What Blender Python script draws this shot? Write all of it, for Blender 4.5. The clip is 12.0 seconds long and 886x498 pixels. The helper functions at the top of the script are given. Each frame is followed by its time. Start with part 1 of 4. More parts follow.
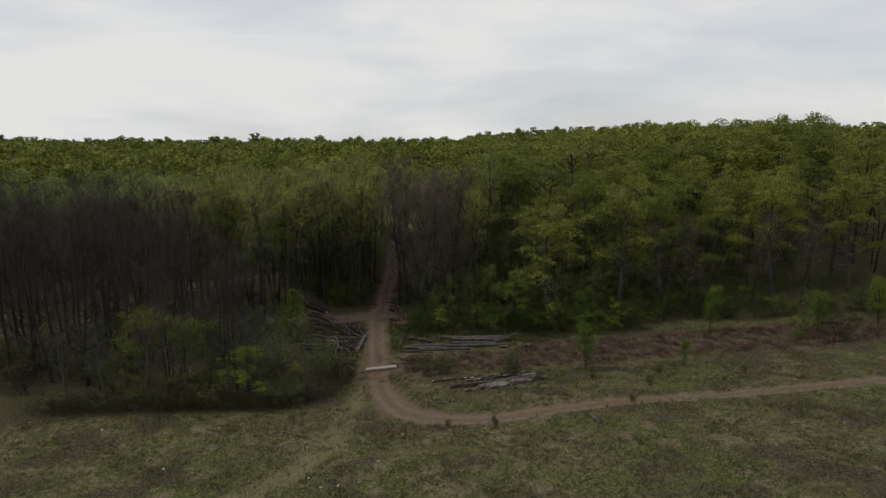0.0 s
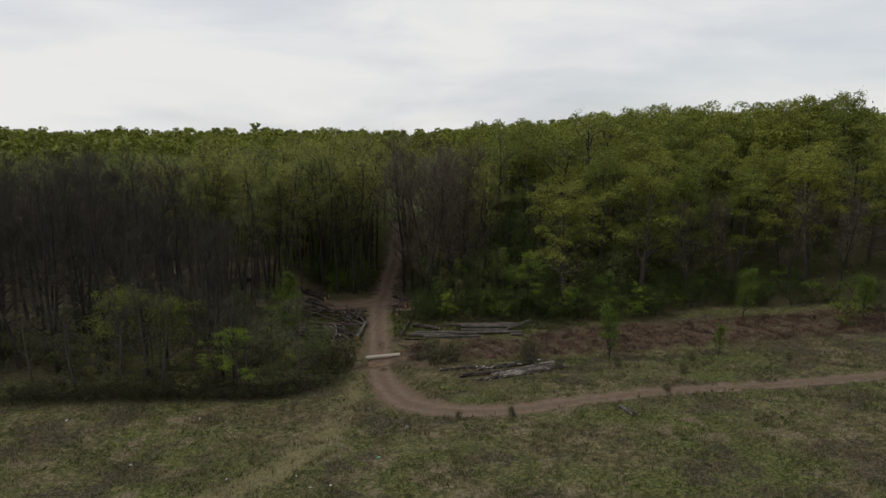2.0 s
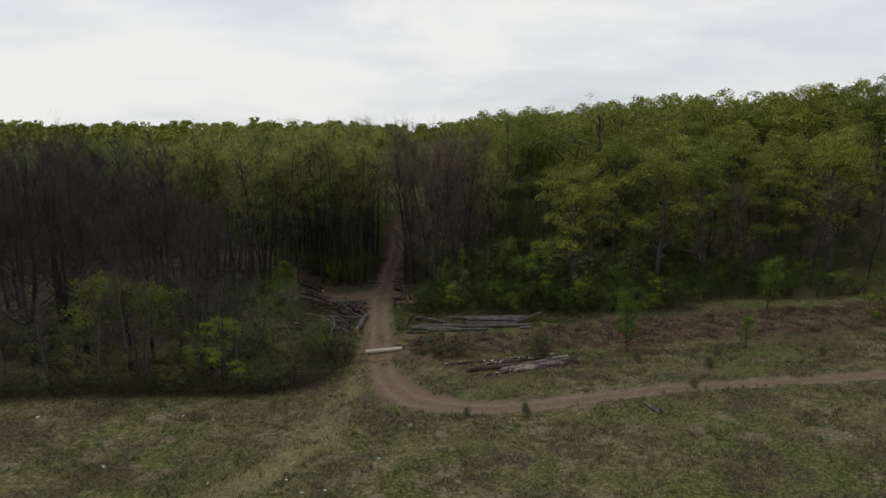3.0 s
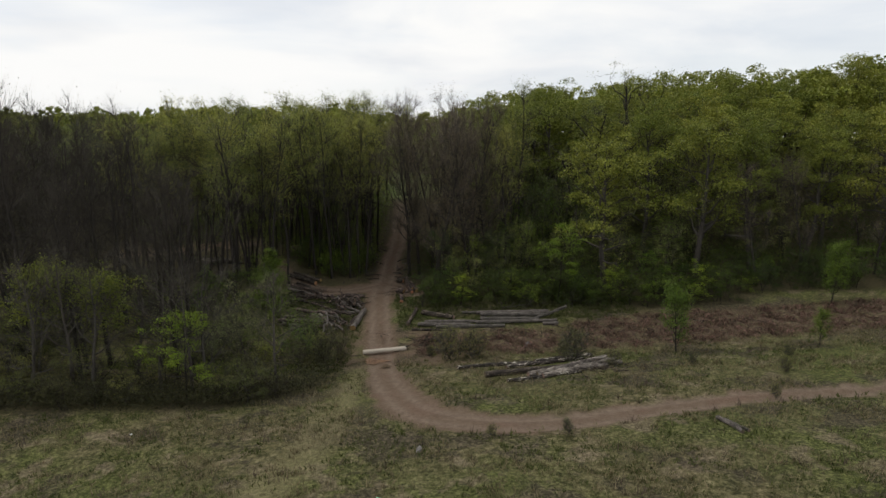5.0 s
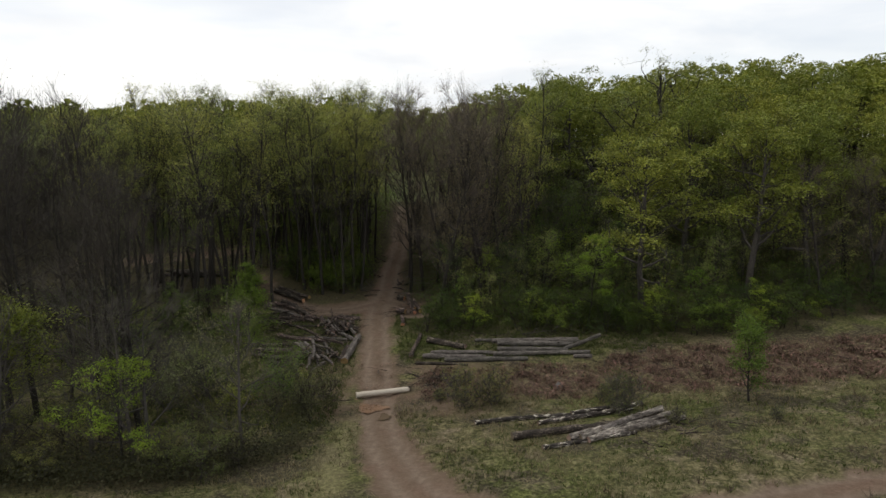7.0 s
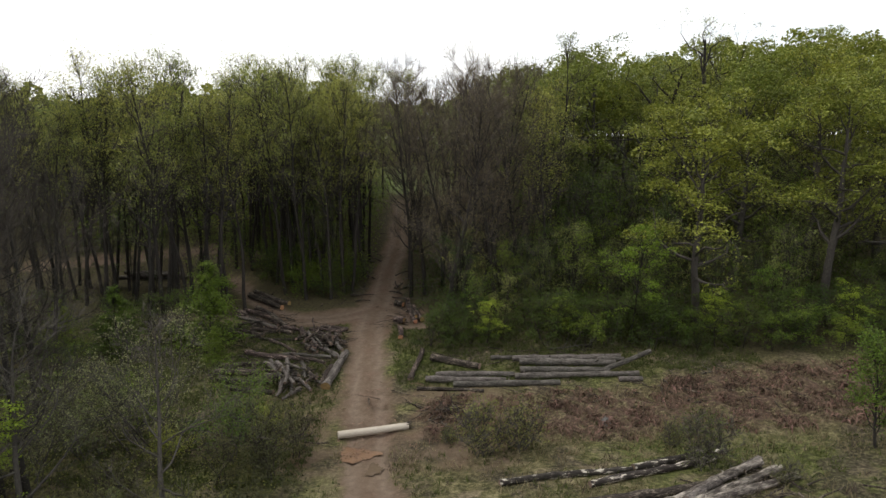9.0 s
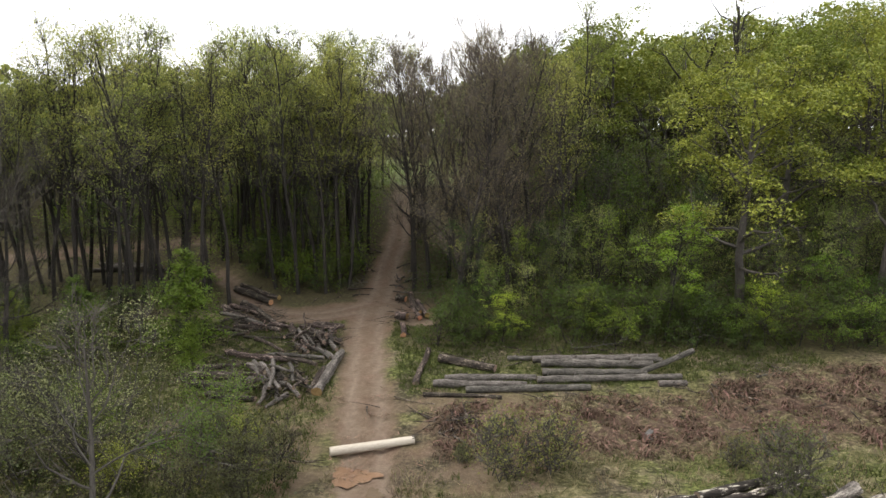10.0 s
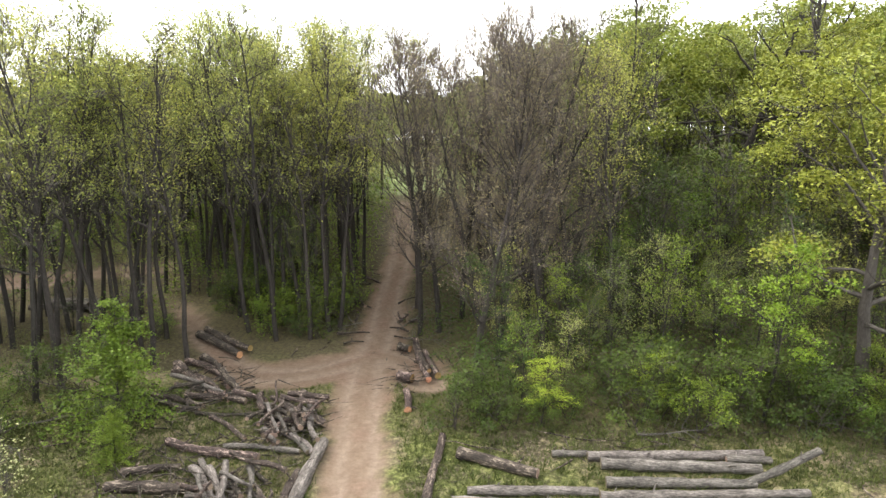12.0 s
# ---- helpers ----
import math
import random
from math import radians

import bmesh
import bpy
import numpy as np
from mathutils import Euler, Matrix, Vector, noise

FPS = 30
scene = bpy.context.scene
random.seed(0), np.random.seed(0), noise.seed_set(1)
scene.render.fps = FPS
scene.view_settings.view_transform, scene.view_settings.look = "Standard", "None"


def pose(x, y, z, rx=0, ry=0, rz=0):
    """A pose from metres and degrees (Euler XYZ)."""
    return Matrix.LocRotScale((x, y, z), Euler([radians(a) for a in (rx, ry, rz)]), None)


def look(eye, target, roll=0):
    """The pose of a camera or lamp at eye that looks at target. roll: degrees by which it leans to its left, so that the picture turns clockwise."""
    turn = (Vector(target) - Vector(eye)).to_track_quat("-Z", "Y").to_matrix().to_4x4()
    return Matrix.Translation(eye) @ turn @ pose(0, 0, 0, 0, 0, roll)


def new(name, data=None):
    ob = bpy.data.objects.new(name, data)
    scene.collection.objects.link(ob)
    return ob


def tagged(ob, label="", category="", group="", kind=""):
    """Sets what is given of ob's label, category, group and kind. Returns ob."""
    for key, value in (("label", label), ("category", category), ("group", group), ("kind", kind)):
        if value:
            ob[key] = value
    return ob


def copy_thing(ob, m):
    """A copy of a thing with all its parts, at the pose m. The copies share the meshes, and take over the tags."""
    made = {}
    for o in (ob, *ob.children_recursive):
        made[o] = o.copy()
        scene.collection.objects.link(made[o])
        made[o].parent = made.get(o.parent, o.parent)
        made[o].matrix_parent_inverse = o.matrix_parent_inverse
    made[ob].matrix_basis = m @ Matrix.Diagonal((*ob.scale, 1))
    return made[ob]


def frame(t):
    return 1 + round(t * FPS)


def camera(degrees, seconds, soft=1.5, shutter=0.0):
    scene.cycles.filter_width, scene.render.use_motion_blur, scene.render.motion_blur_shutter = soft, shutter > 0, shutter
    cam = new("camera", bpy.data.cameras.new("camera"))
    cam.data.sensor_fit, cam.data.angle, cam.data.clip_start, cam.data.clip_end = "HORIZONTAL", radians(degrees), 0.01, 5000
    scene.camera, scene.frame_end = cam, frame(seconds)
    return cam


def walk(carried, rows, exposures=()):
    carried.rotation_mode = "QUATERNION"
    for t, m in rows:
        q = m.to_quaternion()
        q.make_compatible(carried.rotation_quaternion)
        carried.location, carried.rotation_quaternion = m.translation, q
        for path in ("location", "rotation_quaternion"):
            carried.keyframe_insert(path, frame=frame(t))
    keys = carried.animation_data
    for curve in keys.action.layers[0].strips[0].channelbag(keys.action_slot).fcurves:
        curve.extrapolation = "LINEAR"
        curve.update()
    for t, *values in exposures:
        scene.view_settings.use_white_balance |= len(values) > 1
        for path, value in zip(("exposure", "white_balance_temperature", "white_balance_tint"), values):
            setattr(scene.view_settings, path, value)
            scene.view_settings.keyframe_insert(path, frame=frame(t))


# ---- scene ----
cam = camera(72.0, 12.0)
PATH = [
    (0, (0.0, 0.0, 25.0), (0.0, 1.968, 24.646), 0.0),
    (0.5, (-0.168, 1.149, 24.237), (-0.168, 3.117, 23.882), 0.1),
    (1, (-0.244, 2.456, 23.442), (-0.247, 4.423, 23.084), 0.2),
    (1.5, (-0.352, 4.112, 22.54), (-0.359, 6.079, 22.182), 0.2),
    (2, (-0.55, 5.889, 21.481), (-0.56, 7.857, 21.125), 0.2),
    (2.5, (-0.783, 7.777, 20.499), (-0.793, 9.745, 20.142), 0.2),
    (3, (-0.993, 9.672, 19.464), (-1.006, 11.64, 19.108), 0.3),
    (3.5, (-1.209, 11.723, 18.382), (-1.222, 13.691, 18.027), 0.2),
    (5.5, (-2.2, 20.864, 16.155), (-2.217, 22.831, 15.795), 0.1),
    (6, (-2.522, 23.266, 16.088), (-2.536, 25.234, 15.728), 0.2),
    (6.5, (-2.648, 25.731, 16.11), (-2.664, 27.698, 15.747), 0.2),
    (7, (-2.86, 28.196, 16.043), (-2.873, 30.162, 15.68), 0.3),
    (9, (-3.381, 38.098, 13.69), (-3.396, 40.066, 13.334), 0.1),
    (9.5, (-3.669, 40.594, 12.445), (-3.683, 42.563, 12.093), 0.1),
    (10, (-3.983, 43.104, 11.873), (-3.997, 45.072, 11.517), 0.1),
    (10.5, (-4.293, 45.622, 11.846), (-4.309, 47.59, 11.491), 0.0),
    (11, (-4.567, 48.193, 12.257), (-4.582, 50.161, 11.9), -0.0),
    (11.5, (-4.766, 50.65, 12.362), (-4.78, 52.618, 12.006), -0.0),
    (12, (-4.834, 53.061, 12.338), (-4.851, 55.03, 11.984), -0.1),
]
exposures = [(0.0, -0.5), (3.5, -0.28), (5.5, -0.1), (7.0, 0.0), (9.0, 0.44), (9.5, 0.73), (10.0, 1.13), (10.5, 1.53), (11.0, 1.82), (11.5, 1.97), (12.0, 2.15)]
walk(cam, [(t, look(eye, target, roll)) for t, eye, target, roll in PATH], exposures)

# ---- sky and light: bright, broken cloud cover ----
world = bpy.data.worlds.new("overcast_sky")
scene.world = world
world.use_nodes = True
wn, wl = world.node_tree.nodes, world.node_tree.links
wn.clear()
sky = wn.new("ShaderNodeTexSky")
sky.sky_type = "NISHITA"
sky.sun_disc = False
sky.sun_elevation, sky.sun_rotation = radians(56), radians(-79)
sky_dim = wn.new("ShaderNodeMix")
sky_dim.data_type, sky_dim.blend_type = "RGBA", "MULTIPLY"
sky_dim.inputs[0].default_value = 1.0
wl.new(sky.outputs[0], sky_dim.inputs[6])
sky_dim.inputs[7].default_value = (0.125, 0.13, 0.14, 1)
coord = wn.new("ShaderNodeTexCoord")
stretch = wn.new("ShaderNodeMapping")
stretch.inputs["Scale"].default_value = (1.0, 1.0, 4.2)
stretch.inputs["Location"].default_value = (0.35, 0.1, 0.4)
wl.new(coord.outputs["Generated"], stretch.inputs[0])
puffs = wn.new("ShaderNodeTexNoise")
puffs.inputs["Scale"].default_value, puffs.inputs["Detail"].default_value = 1.9, 8.0
puffs.inputs["Roughness"].default_value, puffs.inputs["Distortion"].default_value = 0.55, 0.5
wl.new(stretch.outputs[0], puffs.inputs["Vector"])
cover = wn.new("ShaderNodeValToRGB")
cover.color_ramp.elements[0].position, cover.color_ramp.elements[0].color = 0.36, (0.72, 0.72, 0.72, 1)
cover.color_ramp.elements[1].position, cover.color_ramp.elements[1].color = 0.57, (1, 1, 1, 1)
wl.new(puffs.outputs["Fac"], cover.inputs[0])
clouds = wn.new("ShaderNodeMix")
clouds.data_type = "RGBA"
wl.new(cover.outputs[0], clouds.inputs[0])
wl.new(sky_dim.outputs[2], clouds.inputs[6])
banks = wn.new("ShaderNodeTexNoise")
banks.inputs["Scale"].default_value, banks.inputs["Detail"].default_value = 2.3, 4.0
banks.inputs["Roughness"].default_value, banks.inputs["Distortion"].default_value = 0.5, 0.25
wl.new(stretch.outputs[0], banks.inputs["Vector"])
tones = wn.new("ShaderNodeValToRGB")
tones.color_ramp.elements[0].position, tones.color_ramp.elements[0].color = 0.36, (0.88, 0.905, 0.945, 1)
tones.color_ramp.elements[1].position, tones.color_ramp.elements[1].color = 0.54, (1.08, 1.075, 1.06, 1)
wl.new(banks.outputs["Fac"], tones.inputs[0])
wl.new(tones.outputs[0], clouds.inputs[7])
backdrop = wn.new("ShaderNodeBackground")
wl.new(clouds.outputs[2], backdrop.inputs[0])
backdrop.inputs[1].default_value = 1.0
wout = wn.new("ShaderNodeOutputWorld")
wl.new(backdrop.outputs[0], wout.inputs[0])

sun = new("sun", bpy.data.lights.new("sun", "SUN"))
sun.data.energy, sun.data.angle, sun.data.color = 1.1, radians(18), (1.0, 0.95, 0.87)
sun.matrix_world = look((-60, 12, 90), (0, 0, 0))


# ---- materials ----
def rgba(c):
    return (*c, 1.0)


def surface(name, dark, light, scale=4.0, rough=0.85, bump=0.3, fine=None, spread=0.35, third=None, per_object=0.0, per_island=0.0, translucent=0.0, stretch_z=1.0, coords="Object"):
    """A rough natural surface: two colours by large patches and fine grain, with relief."""
    m = bpy.data.materials.new(name)
    m.use_nodes = True
    n, l = m.node_tree.nodes, m.node_tree.links
    b = n["Principled BSDF"]
    b.inputs["Roughness"].default_value = rough
    b.inputs["Specular IOR Level"].default_value = 0.25
    co = n.new("ShaderNodeTexCoord")
    mp = n.new("ShaderNodeMapping")
    mp.inputs["Scale"].default_value = (1, 1, stretch_z)
    l.new(co.outputs[coords], mp.inputs[0])
    big, small = n.new("ShaderNodeTexNoise"), n.new("ShaderNodeTexNoise")
    big.inputs["Scale"].default_value, big.inputs["Detail"].default_value = scale, 4
    small.inputs["Scale"].default_value, small.inputs["Detail"].default_value = fine or scale * 9, 5
    small.inputs["Roughness"].default_value = 0.7
    l.new(mp.outputs[0], big.inputs["Vector"])
    l.new(mp.outputs[0], small.inputs["Vector"])
    add = n.new("ShaderNodeMath")
    add.operation = "MULTIPLY_ADD"
    l.new(small.outputs["Fac"], add.inputs[0])
    add.inputs[1].default_value = 0.6
    half = n.new("ShaderNodeMath")
    half.operation = "MULTIPLY"
    half.inputs[1].default_value = 0.4
    l.new(big.outputs["Fac"], half.inputs[0])
    l.new(half.outputs[0], add.inputs[2])
    ramp = n.new("ShaderNodeValToRGB")
    ramp.color_ramp.elements[0].position, ramp.color_ramp.elements[0].color = 0.5 - spread / 2, rgba(dark)
    ramp.color_ramp.elements[1].position, ramp.color_ramp.elements[1].color = 0.5 + spread / 2, rgba(light)
    if third:
        ramp.color_ramp.elements.new(0.52).color = rgba(third)
    l.new(add.outputs[0], ramp.inputs[0])
    colour = ramp.outputs[0]
    for amount, node, socket in ((per_object, "ShaderNodeObjectInfo", "Random"), (per_island, "ShaderNodeNewGeometry", "Random Per Island")):
        if amount:
            info = n.new(node)
            vary = n.new("ShaderNodeHueSaturation")
            span = n.new("ShaderNodeMapRange")
            span.inputs["To Min"].default_value, span.inputs["To Max"].default_value = 1 - amount, 1 + amount
            l.new(info.outputs[socket], span.inputs["Value"])
            l.new(span.outputs[0], vary.inputs["Value"])
            tint = n.new("ShaderNodeMapRange")
            tint.inputs["To Min"].default_value, tint.inputs["To Max"].default_value = 0.5 + amount * 0.07, 0.5 - amount * 0.07
            l.new(info.outputs[socket], tint.inputs["Value"])
            l.new(tint.outputs[0], vary.inputs["Hue"])
            l.new(colour, vary.inputs["Color"])
            colour = vary.outputs[0]
    l.new(colour, b.inputs["Base Color"])
    if bump:
        bp = n.new("ShaderNodeBump")
        bp.inputs["Strength"].default_value, bp.inputs["Distance"].default_value = bump, 0.05
        l.new(add.outputs[0], bp.inputs["Height"])
        l.new(bp.outputs[0], b.inputs["Normal"])
    if translucent:
        tr = n.new("ShaderNodeBsdfTranslucent")
        l.new(colour, tr.inputs[0])
        mx = n.new("ShaderNodeMixShader")
        mx.inputs[0].default_value = translucent
        l.new(b.outputs[0], mx.inputs[1])
        l.new(tr.outputs[0], mx.inputs[2])
        l.new(mx.outputs[0], n["Material Output"].inputs[0])
    return m


def leaf(name, dark, light):
    return surface(name, dark, light, scale=0.16, fine=0.9, rough=0.6, bump=0, per_object=0.24, per_island=0.16, translucent=0.22, spread=0.3)


bark_grey = surface("bark_grey", (0.03, 0.026, 0.022), (0.11, 0.098, 0.085), 2.0, bump=0.7, fine=14, per_object=0.2, stretch_z=0.35)
bark_dark = surface("bark_dark", (0.013, 0.011, 0.009), (0.045, 0.039, 0.033), 2.0, bump=0.7, fine=14, per_object=0.25, stretch_z=0.35)
twig_brown = surface("twig_brown", (0.052, 0.043, 0.034), (0.125, 0.104, 0.083), 2.0, bump=0, per_object=0.15)
twig_dark = surface("twig_dark", (0.026, 0.022, 0.017), (0.07, 0.06, 0.047), 2.0, bump=0, per_object=0.2)
twig_grey = surface("twig_grey", (0.05, 0.044, 0.037), (0.125, 0.112, 0.094), 2.0, bump=0, per_object=0.2)
leaf_olive = leaf("leaf_olive", (0.10, 0.112, 0.025), (0.28, 0.31, 0.09))
leaf_lime = leaf("leaf_lime", (0.078, 0.09, 0.008), (0.29, 0.322, 0.052))
leaf_green = leaf("leaf_green", (0.018, 0.031, 0.004), (0.075, 0.112, 0.014))
leaf_fresh = leaf("leaf_fresh", (0.05, 0.082, 0.007), (0.16, 0.225, 0.025))
# Very dark leaf: the shade under the western thicket is in its colour.
leaf_shaded = leaf("leaf_shaded", (0.016, 0.017, 0.006), (0.05, 0.05, 0.016))
leaf_bright = leaf("leaf_bright", (0.085, 0.135, 0.008), (0.21, 0.29, 0.026))
leaf_bud = leaf("leaf_bud", (0.125, 0.105, 0.05), (0.28, 0.245, 0.12))
leaf_pale = leaf("leaf_pale", (0.122, 0.136, 0.053), (0.245, 0.265, 0.12))
leaf_thorn = leaf("leaf_thorn", (0.034, 0.036, 0.012), (0.10, 0.10, 0.034))
leaf_slim = leaf("leaf_slim", (0.155, 0.168, 0.028), (0.40, 0.425, 0.10))
leaf_wisp = leaf("leaf_wisp", (0.07, 0.08, 0.015), (0.175, 0.19, 0.05))
leaf_haze = leaf("leaf_haze", (0.15, 0.16, 0.06), (0.33, 0.35, 0.15))
bark_oak = surface("bark_oak", (0.022, 0.019, 0.016), (0.085, 0.075, 0.064), 2.0, bump=0.7, fine=14, per_object=0.2, stretch_z=0.35)
twig_thorn = surface("twig_thorn", (0.017, 0.014, 0.011), (0.05, 0.043, 0.033), 2.0, bump=0, per_object=0.2)
twig_slim = surface("twig_slim", (0.04, 0.035, 0.029), (0.11, 0.098, 0.082), 2.0, bump=0, per_object=0.2)
bark_log = surface("bark_log", (0.025, 0.021, 0.018), (0.20, 0.178, 0.157), 3.5, bump=1.0, fine=18, per_object=0.25, stretch_z=0.3, spread=0.24, third=(0.105, 0.092, 0.08))
bark_log_dark = surface("bark_log_dark", (0.014, 0.010, 0.008), (0.22, 0.175, 0.14), 3.5, bump=1.0, fine=16, per_object=0.35, stretch_z=0.3, spread=0.2, third=(0.05, 0.038, 0.03))
bare_log = surface("bare_log", (0.34, 0.29, 0.23), (0.52, 0.47, 0.39), 1.5, bump=0.25, fine=25, per_object=0.08, stretch_z=0.2)
grey_end = surface("grey_end", (0.07, 0.05, 0.036), (0.24, 0.18, 0.13), 5, bump=0.2, fine=30, per_object=0.4)
cut_wood = surface("cut_wood", (0.14, 0.07, 0.032), (0.45, 0.27, 0.13), 5, bump=0.2, fine=30, per_object=0.4)
pale_bark = surface("pale_bark", (0.035, 0.028, 0.023), (0.36, 0.32, 0.27), 2.2, bump=0.9, fine=11, per_object=0.15, stretch_z=0.22, spread=0.16, third=(0.17, 0.15, 0.125))
patchy_bark = surface("patchy_bark", (0.02, 0.016, 0.013), (0.5, 0.45, 0.38), 2.6, bump=1.0, fine=7, per_object=0.15, stretch_z=0.3, spread=0.12, third=(0.06, 0.05, 0.042))
straw_blade = surface("straw_blade", (0.115, 0.097, 0.05), (0.28, 0.242, 0.14), 1.0, bump=0, per_island=0.3, translucent=0.3)
green_blade = surface("green_blade", (0.038, 0.05, 0.012), (0.092, 0.11, 0.03), 1.0, bump=0, per_island=0.3, translucent=0.3)
dead_weed = surface("dead_weed", (0.04, 0.03, 0.022), (0.12, 0.09, 0.068), 1.0, bump=0, per_island=0.3)
bracken_brown = surface("bracken_brown", (0.035, 0.021, 0.014), (0.20, 0.132, 0.094), 0.5, fine=2.5, bump=0, per_island=0.4, translucent=0.15, spread=0.25)
chip_wood = surface("chip_wood", (0.10, 0.062, 0.038), (0.24, 0.17, 0.12), 1.0, bump=0, per_island=0.3)
scrap_white = surface("scrap_white", (0.55, 0.55, 0.53), (0.78, 0.78, 0.76), 3, rough=0.5, bump=0.2)
scrap_green = surface("scrap_green", (0.15, 0.40, 0.28), (0.25, 0.55, 0.40), 3, rough=0.5, bump=0.2)
wet_clay = surface("wet_clay", (0.145, 0.08, 0.044), (0.235, 0.146, 0.09), 1.2, rough=0.4, bump=0.3, fine=9)
puddle_water = surface("puddle_water", (0.10, 0.07, 0.045), (0.15, 0.11, 0.075), 0.8, rough=0.06, bump=0.02)
stone_dull = surface("stone_dull", (0.05, 0.046, 0.042), (0.19, 0.178, 0.165), 4, bump=0.6)
stone_grey = surface("stone_grey", (0.14, 0.13, 0.12), (0.32, 0.30, 0.28), 4, bump=0.5)


# ---- the lie of the land ----
LAND_Y = (-400, 0, 30, 42, 52, 58, 63, 67.8, 72, 78, 84, 90, 95, 100, 107, 115, 122, 150, 250, 600, 4000)
LAND_Z = (3.2, 3.0, 2.4, 1.4, 0.5, -0.1, -0.85, -1.9, -1.15, -0.9, -0.7, -0.6, -0.2, 0.9, 3.2, 5.0, 5.5, 6.6, 9.0, 9.0, 9.0)



def ease(a, b, v):
    t = np.clip((v - a) / (b - a), 0, 1)
    return t * t * (3 - 2 * t)


def height(x, y):
    """Ground level: a field that falls to a ditch, then a wooded rise, higher on the east."""
    x, y = np.asarray(x, float), np.asarray(y, float)
    z = sum(np.interp(y + d, LAND_Y, LAND_Z) for d in (-3, -1.5, 0, 1.5, 3)) / 5
    r = np.clip(x + 5, 0, 75)
    z = z + r * 0.045 + 0.045 * np.clip(r - 12, 0, 60) * ease(48, 75, y)
    z = z - np.clip(-8 - x, 0, 14) * 0.10 * (1 - ease(44, 58, y))
    z = z - 0.9 * np.exp(-(((x + 17) / 9) ** 2) - ((y - 58) / 6) ** 2)
    return z


def belt_mid(x):
    """Middle of the belt of dead bracken along the ditch."""
    return np.interp(x, (-5, 8, 14, 20, 30, 60), (69.1, 68.9, 69.9, 69.6, 69.6, 69.0))


def belt_half(x):
    return np.interp(x, (-5, 8, 14, 20, 30, 60), (2.8, 3.0, 3.8, 3.6, 3.3, 3.0))


def bank_edge(x):
    """Where the meadow ends at the overgrown ditch, west of the track."""
    return np.interp(x, (-40, -33, -28, -21, -15.5, -11.5, -9.8, -8.8), (51.0, 51.7, 52.4, 53.3, 54.2, 57.0, 61.0, 64.5))


def wood_edge(x):
    """Where the wood's edge stands, east of the track."""
    return np.interp(x, (-6, 1, 5, 9.4, 12, 16, 20, 25, 28.5, 33, 37, 60), (79.0, 78.6, 78.2, 77.2, 75.8, 74.8, 74.3, 74.3, 76.6, 76.2, 75.0, 73))


def wobble(x, y, size, seed=0):
    """Cheap smooth unevenness from a few crossing waves."""
    rng = np.random.RandomState(seed)
    out = 0
    for k in range(7):
        a, f, p = rng.uniform(0, 6.283), rng.uniform(0.6, 1.7) / size, rng.uniform(0, 6.283)
        out = out + np.sin((x * np.cos(a) + y * np.sin(a)) * f * 6.283 + p)
    return out / 7


# centre lines: x, y, half width
TRACK = ((-9.3, 121, 1.2), (-9.0, 115, 1.3), (-9.2, 109, 1.25), (-8.9, 104, 1.4), (-9.3, 98.5, 1.35), (-9.3, 93.2, 1.75), (-9.6, 88, 1.6), (-9.3, 82.4, 1.45), (-8.75, 77.4, 1.4),
         (-8.35, 74.2, 1.5), (-7.9, 70.5, 1.5), (-7.4, 66.5, 1.3), (-7.0, 63.2, 1.25), (-6.3, 59.5, 1.4), (-5.2, 55.8, 1.75), (-3.6, 52.4, 1.9), (-0.6, 50.3, 1.6),
         (3.8, 49.7, 1.2), (10.1, 51.2, 1.1), (16.8, 52.6, 0.95), (27, 53.2, 0.85), (42, 54.8, 0.9), (80, 58, 0.9), (160, 66, 0.9))
CLEARING = ((-9.8, 88.2, 1.4), (-12.5, 86.2, 2.0), (-15.2, 85.6, 1.9), (-17.8, 87.0, 1.4), (-19.5, 89.5, 1.1), (-21.5, 92.5, 0.8), (-24.5, 96.5, 0.6))
LANE = ((-62, 97.0, 1.2), (-48, 98.8, 1.2), (-39.6, 100.4, 1.2), (-33.4, 102.0, 1.1), (-28.5, 103.0, 0.8))
SPUR = ((-9.4, 89, 1.2), (-7.2, 87.5, 1.8), (-5.8, 84.5, 1.3))


def curve(points, step=0.4):
    """A smooth line through the points, as rows of x, y, half width."""
    p = np.array([2 * np.array(points[0]) - points[1], *points, 2 * np.array(points[-1]) - points[-2]], float)
    rows = []
    for a, b, c, d in zip(p, p[1:], p[2:], p[3:]):
        for s in np.linspace(0, 1, max(2, int(np.hypot(*(c - b)[:2]) / step)), endpoint=False):
            rows.append(0.5 * (2 * b + (c - a) * s + (2 * a - 5 * b + 4 * c - d) * s**2 + (3 * b - a - 3 * c + d) * s**3))
    return np.array(rows + [p[-2]])


LINES = [curve(some) for some in (TRACK, CLEARING, SPUR, LANE)]


def from_track(x, y, lines=LINES):
    """Distance beyond the nearest edge of the dirt track (negative on it), and the offset from its middle."""
    x, y = np.ravel(x), np.ravel(y)
    best, mid = np.full(len(x), 1e9), np.full(len(x), 1e9)
    for line in lines:
        for px, py, w in line:
            d = np.hypot(x - px, y - py)
            best, mid = np.minimum(best, d - w), np.minimum(mid, d)
    return best, mid


def mesh(name, verts, faces, material=None, smooth_faces=True):
    me = bpy.data.meshes.new(name)
    me.from_pydata(verts if isinstance(verts, list) else verts.tolist(), [], faces if isinstance(faces, list) else faces.tolist())
    if material:
        me.materials.append(material)
    if smooth_faces:
        me.polygons.foreach_set("use_smooth", [True] * len(me.polygons))
    me.update()
    return me


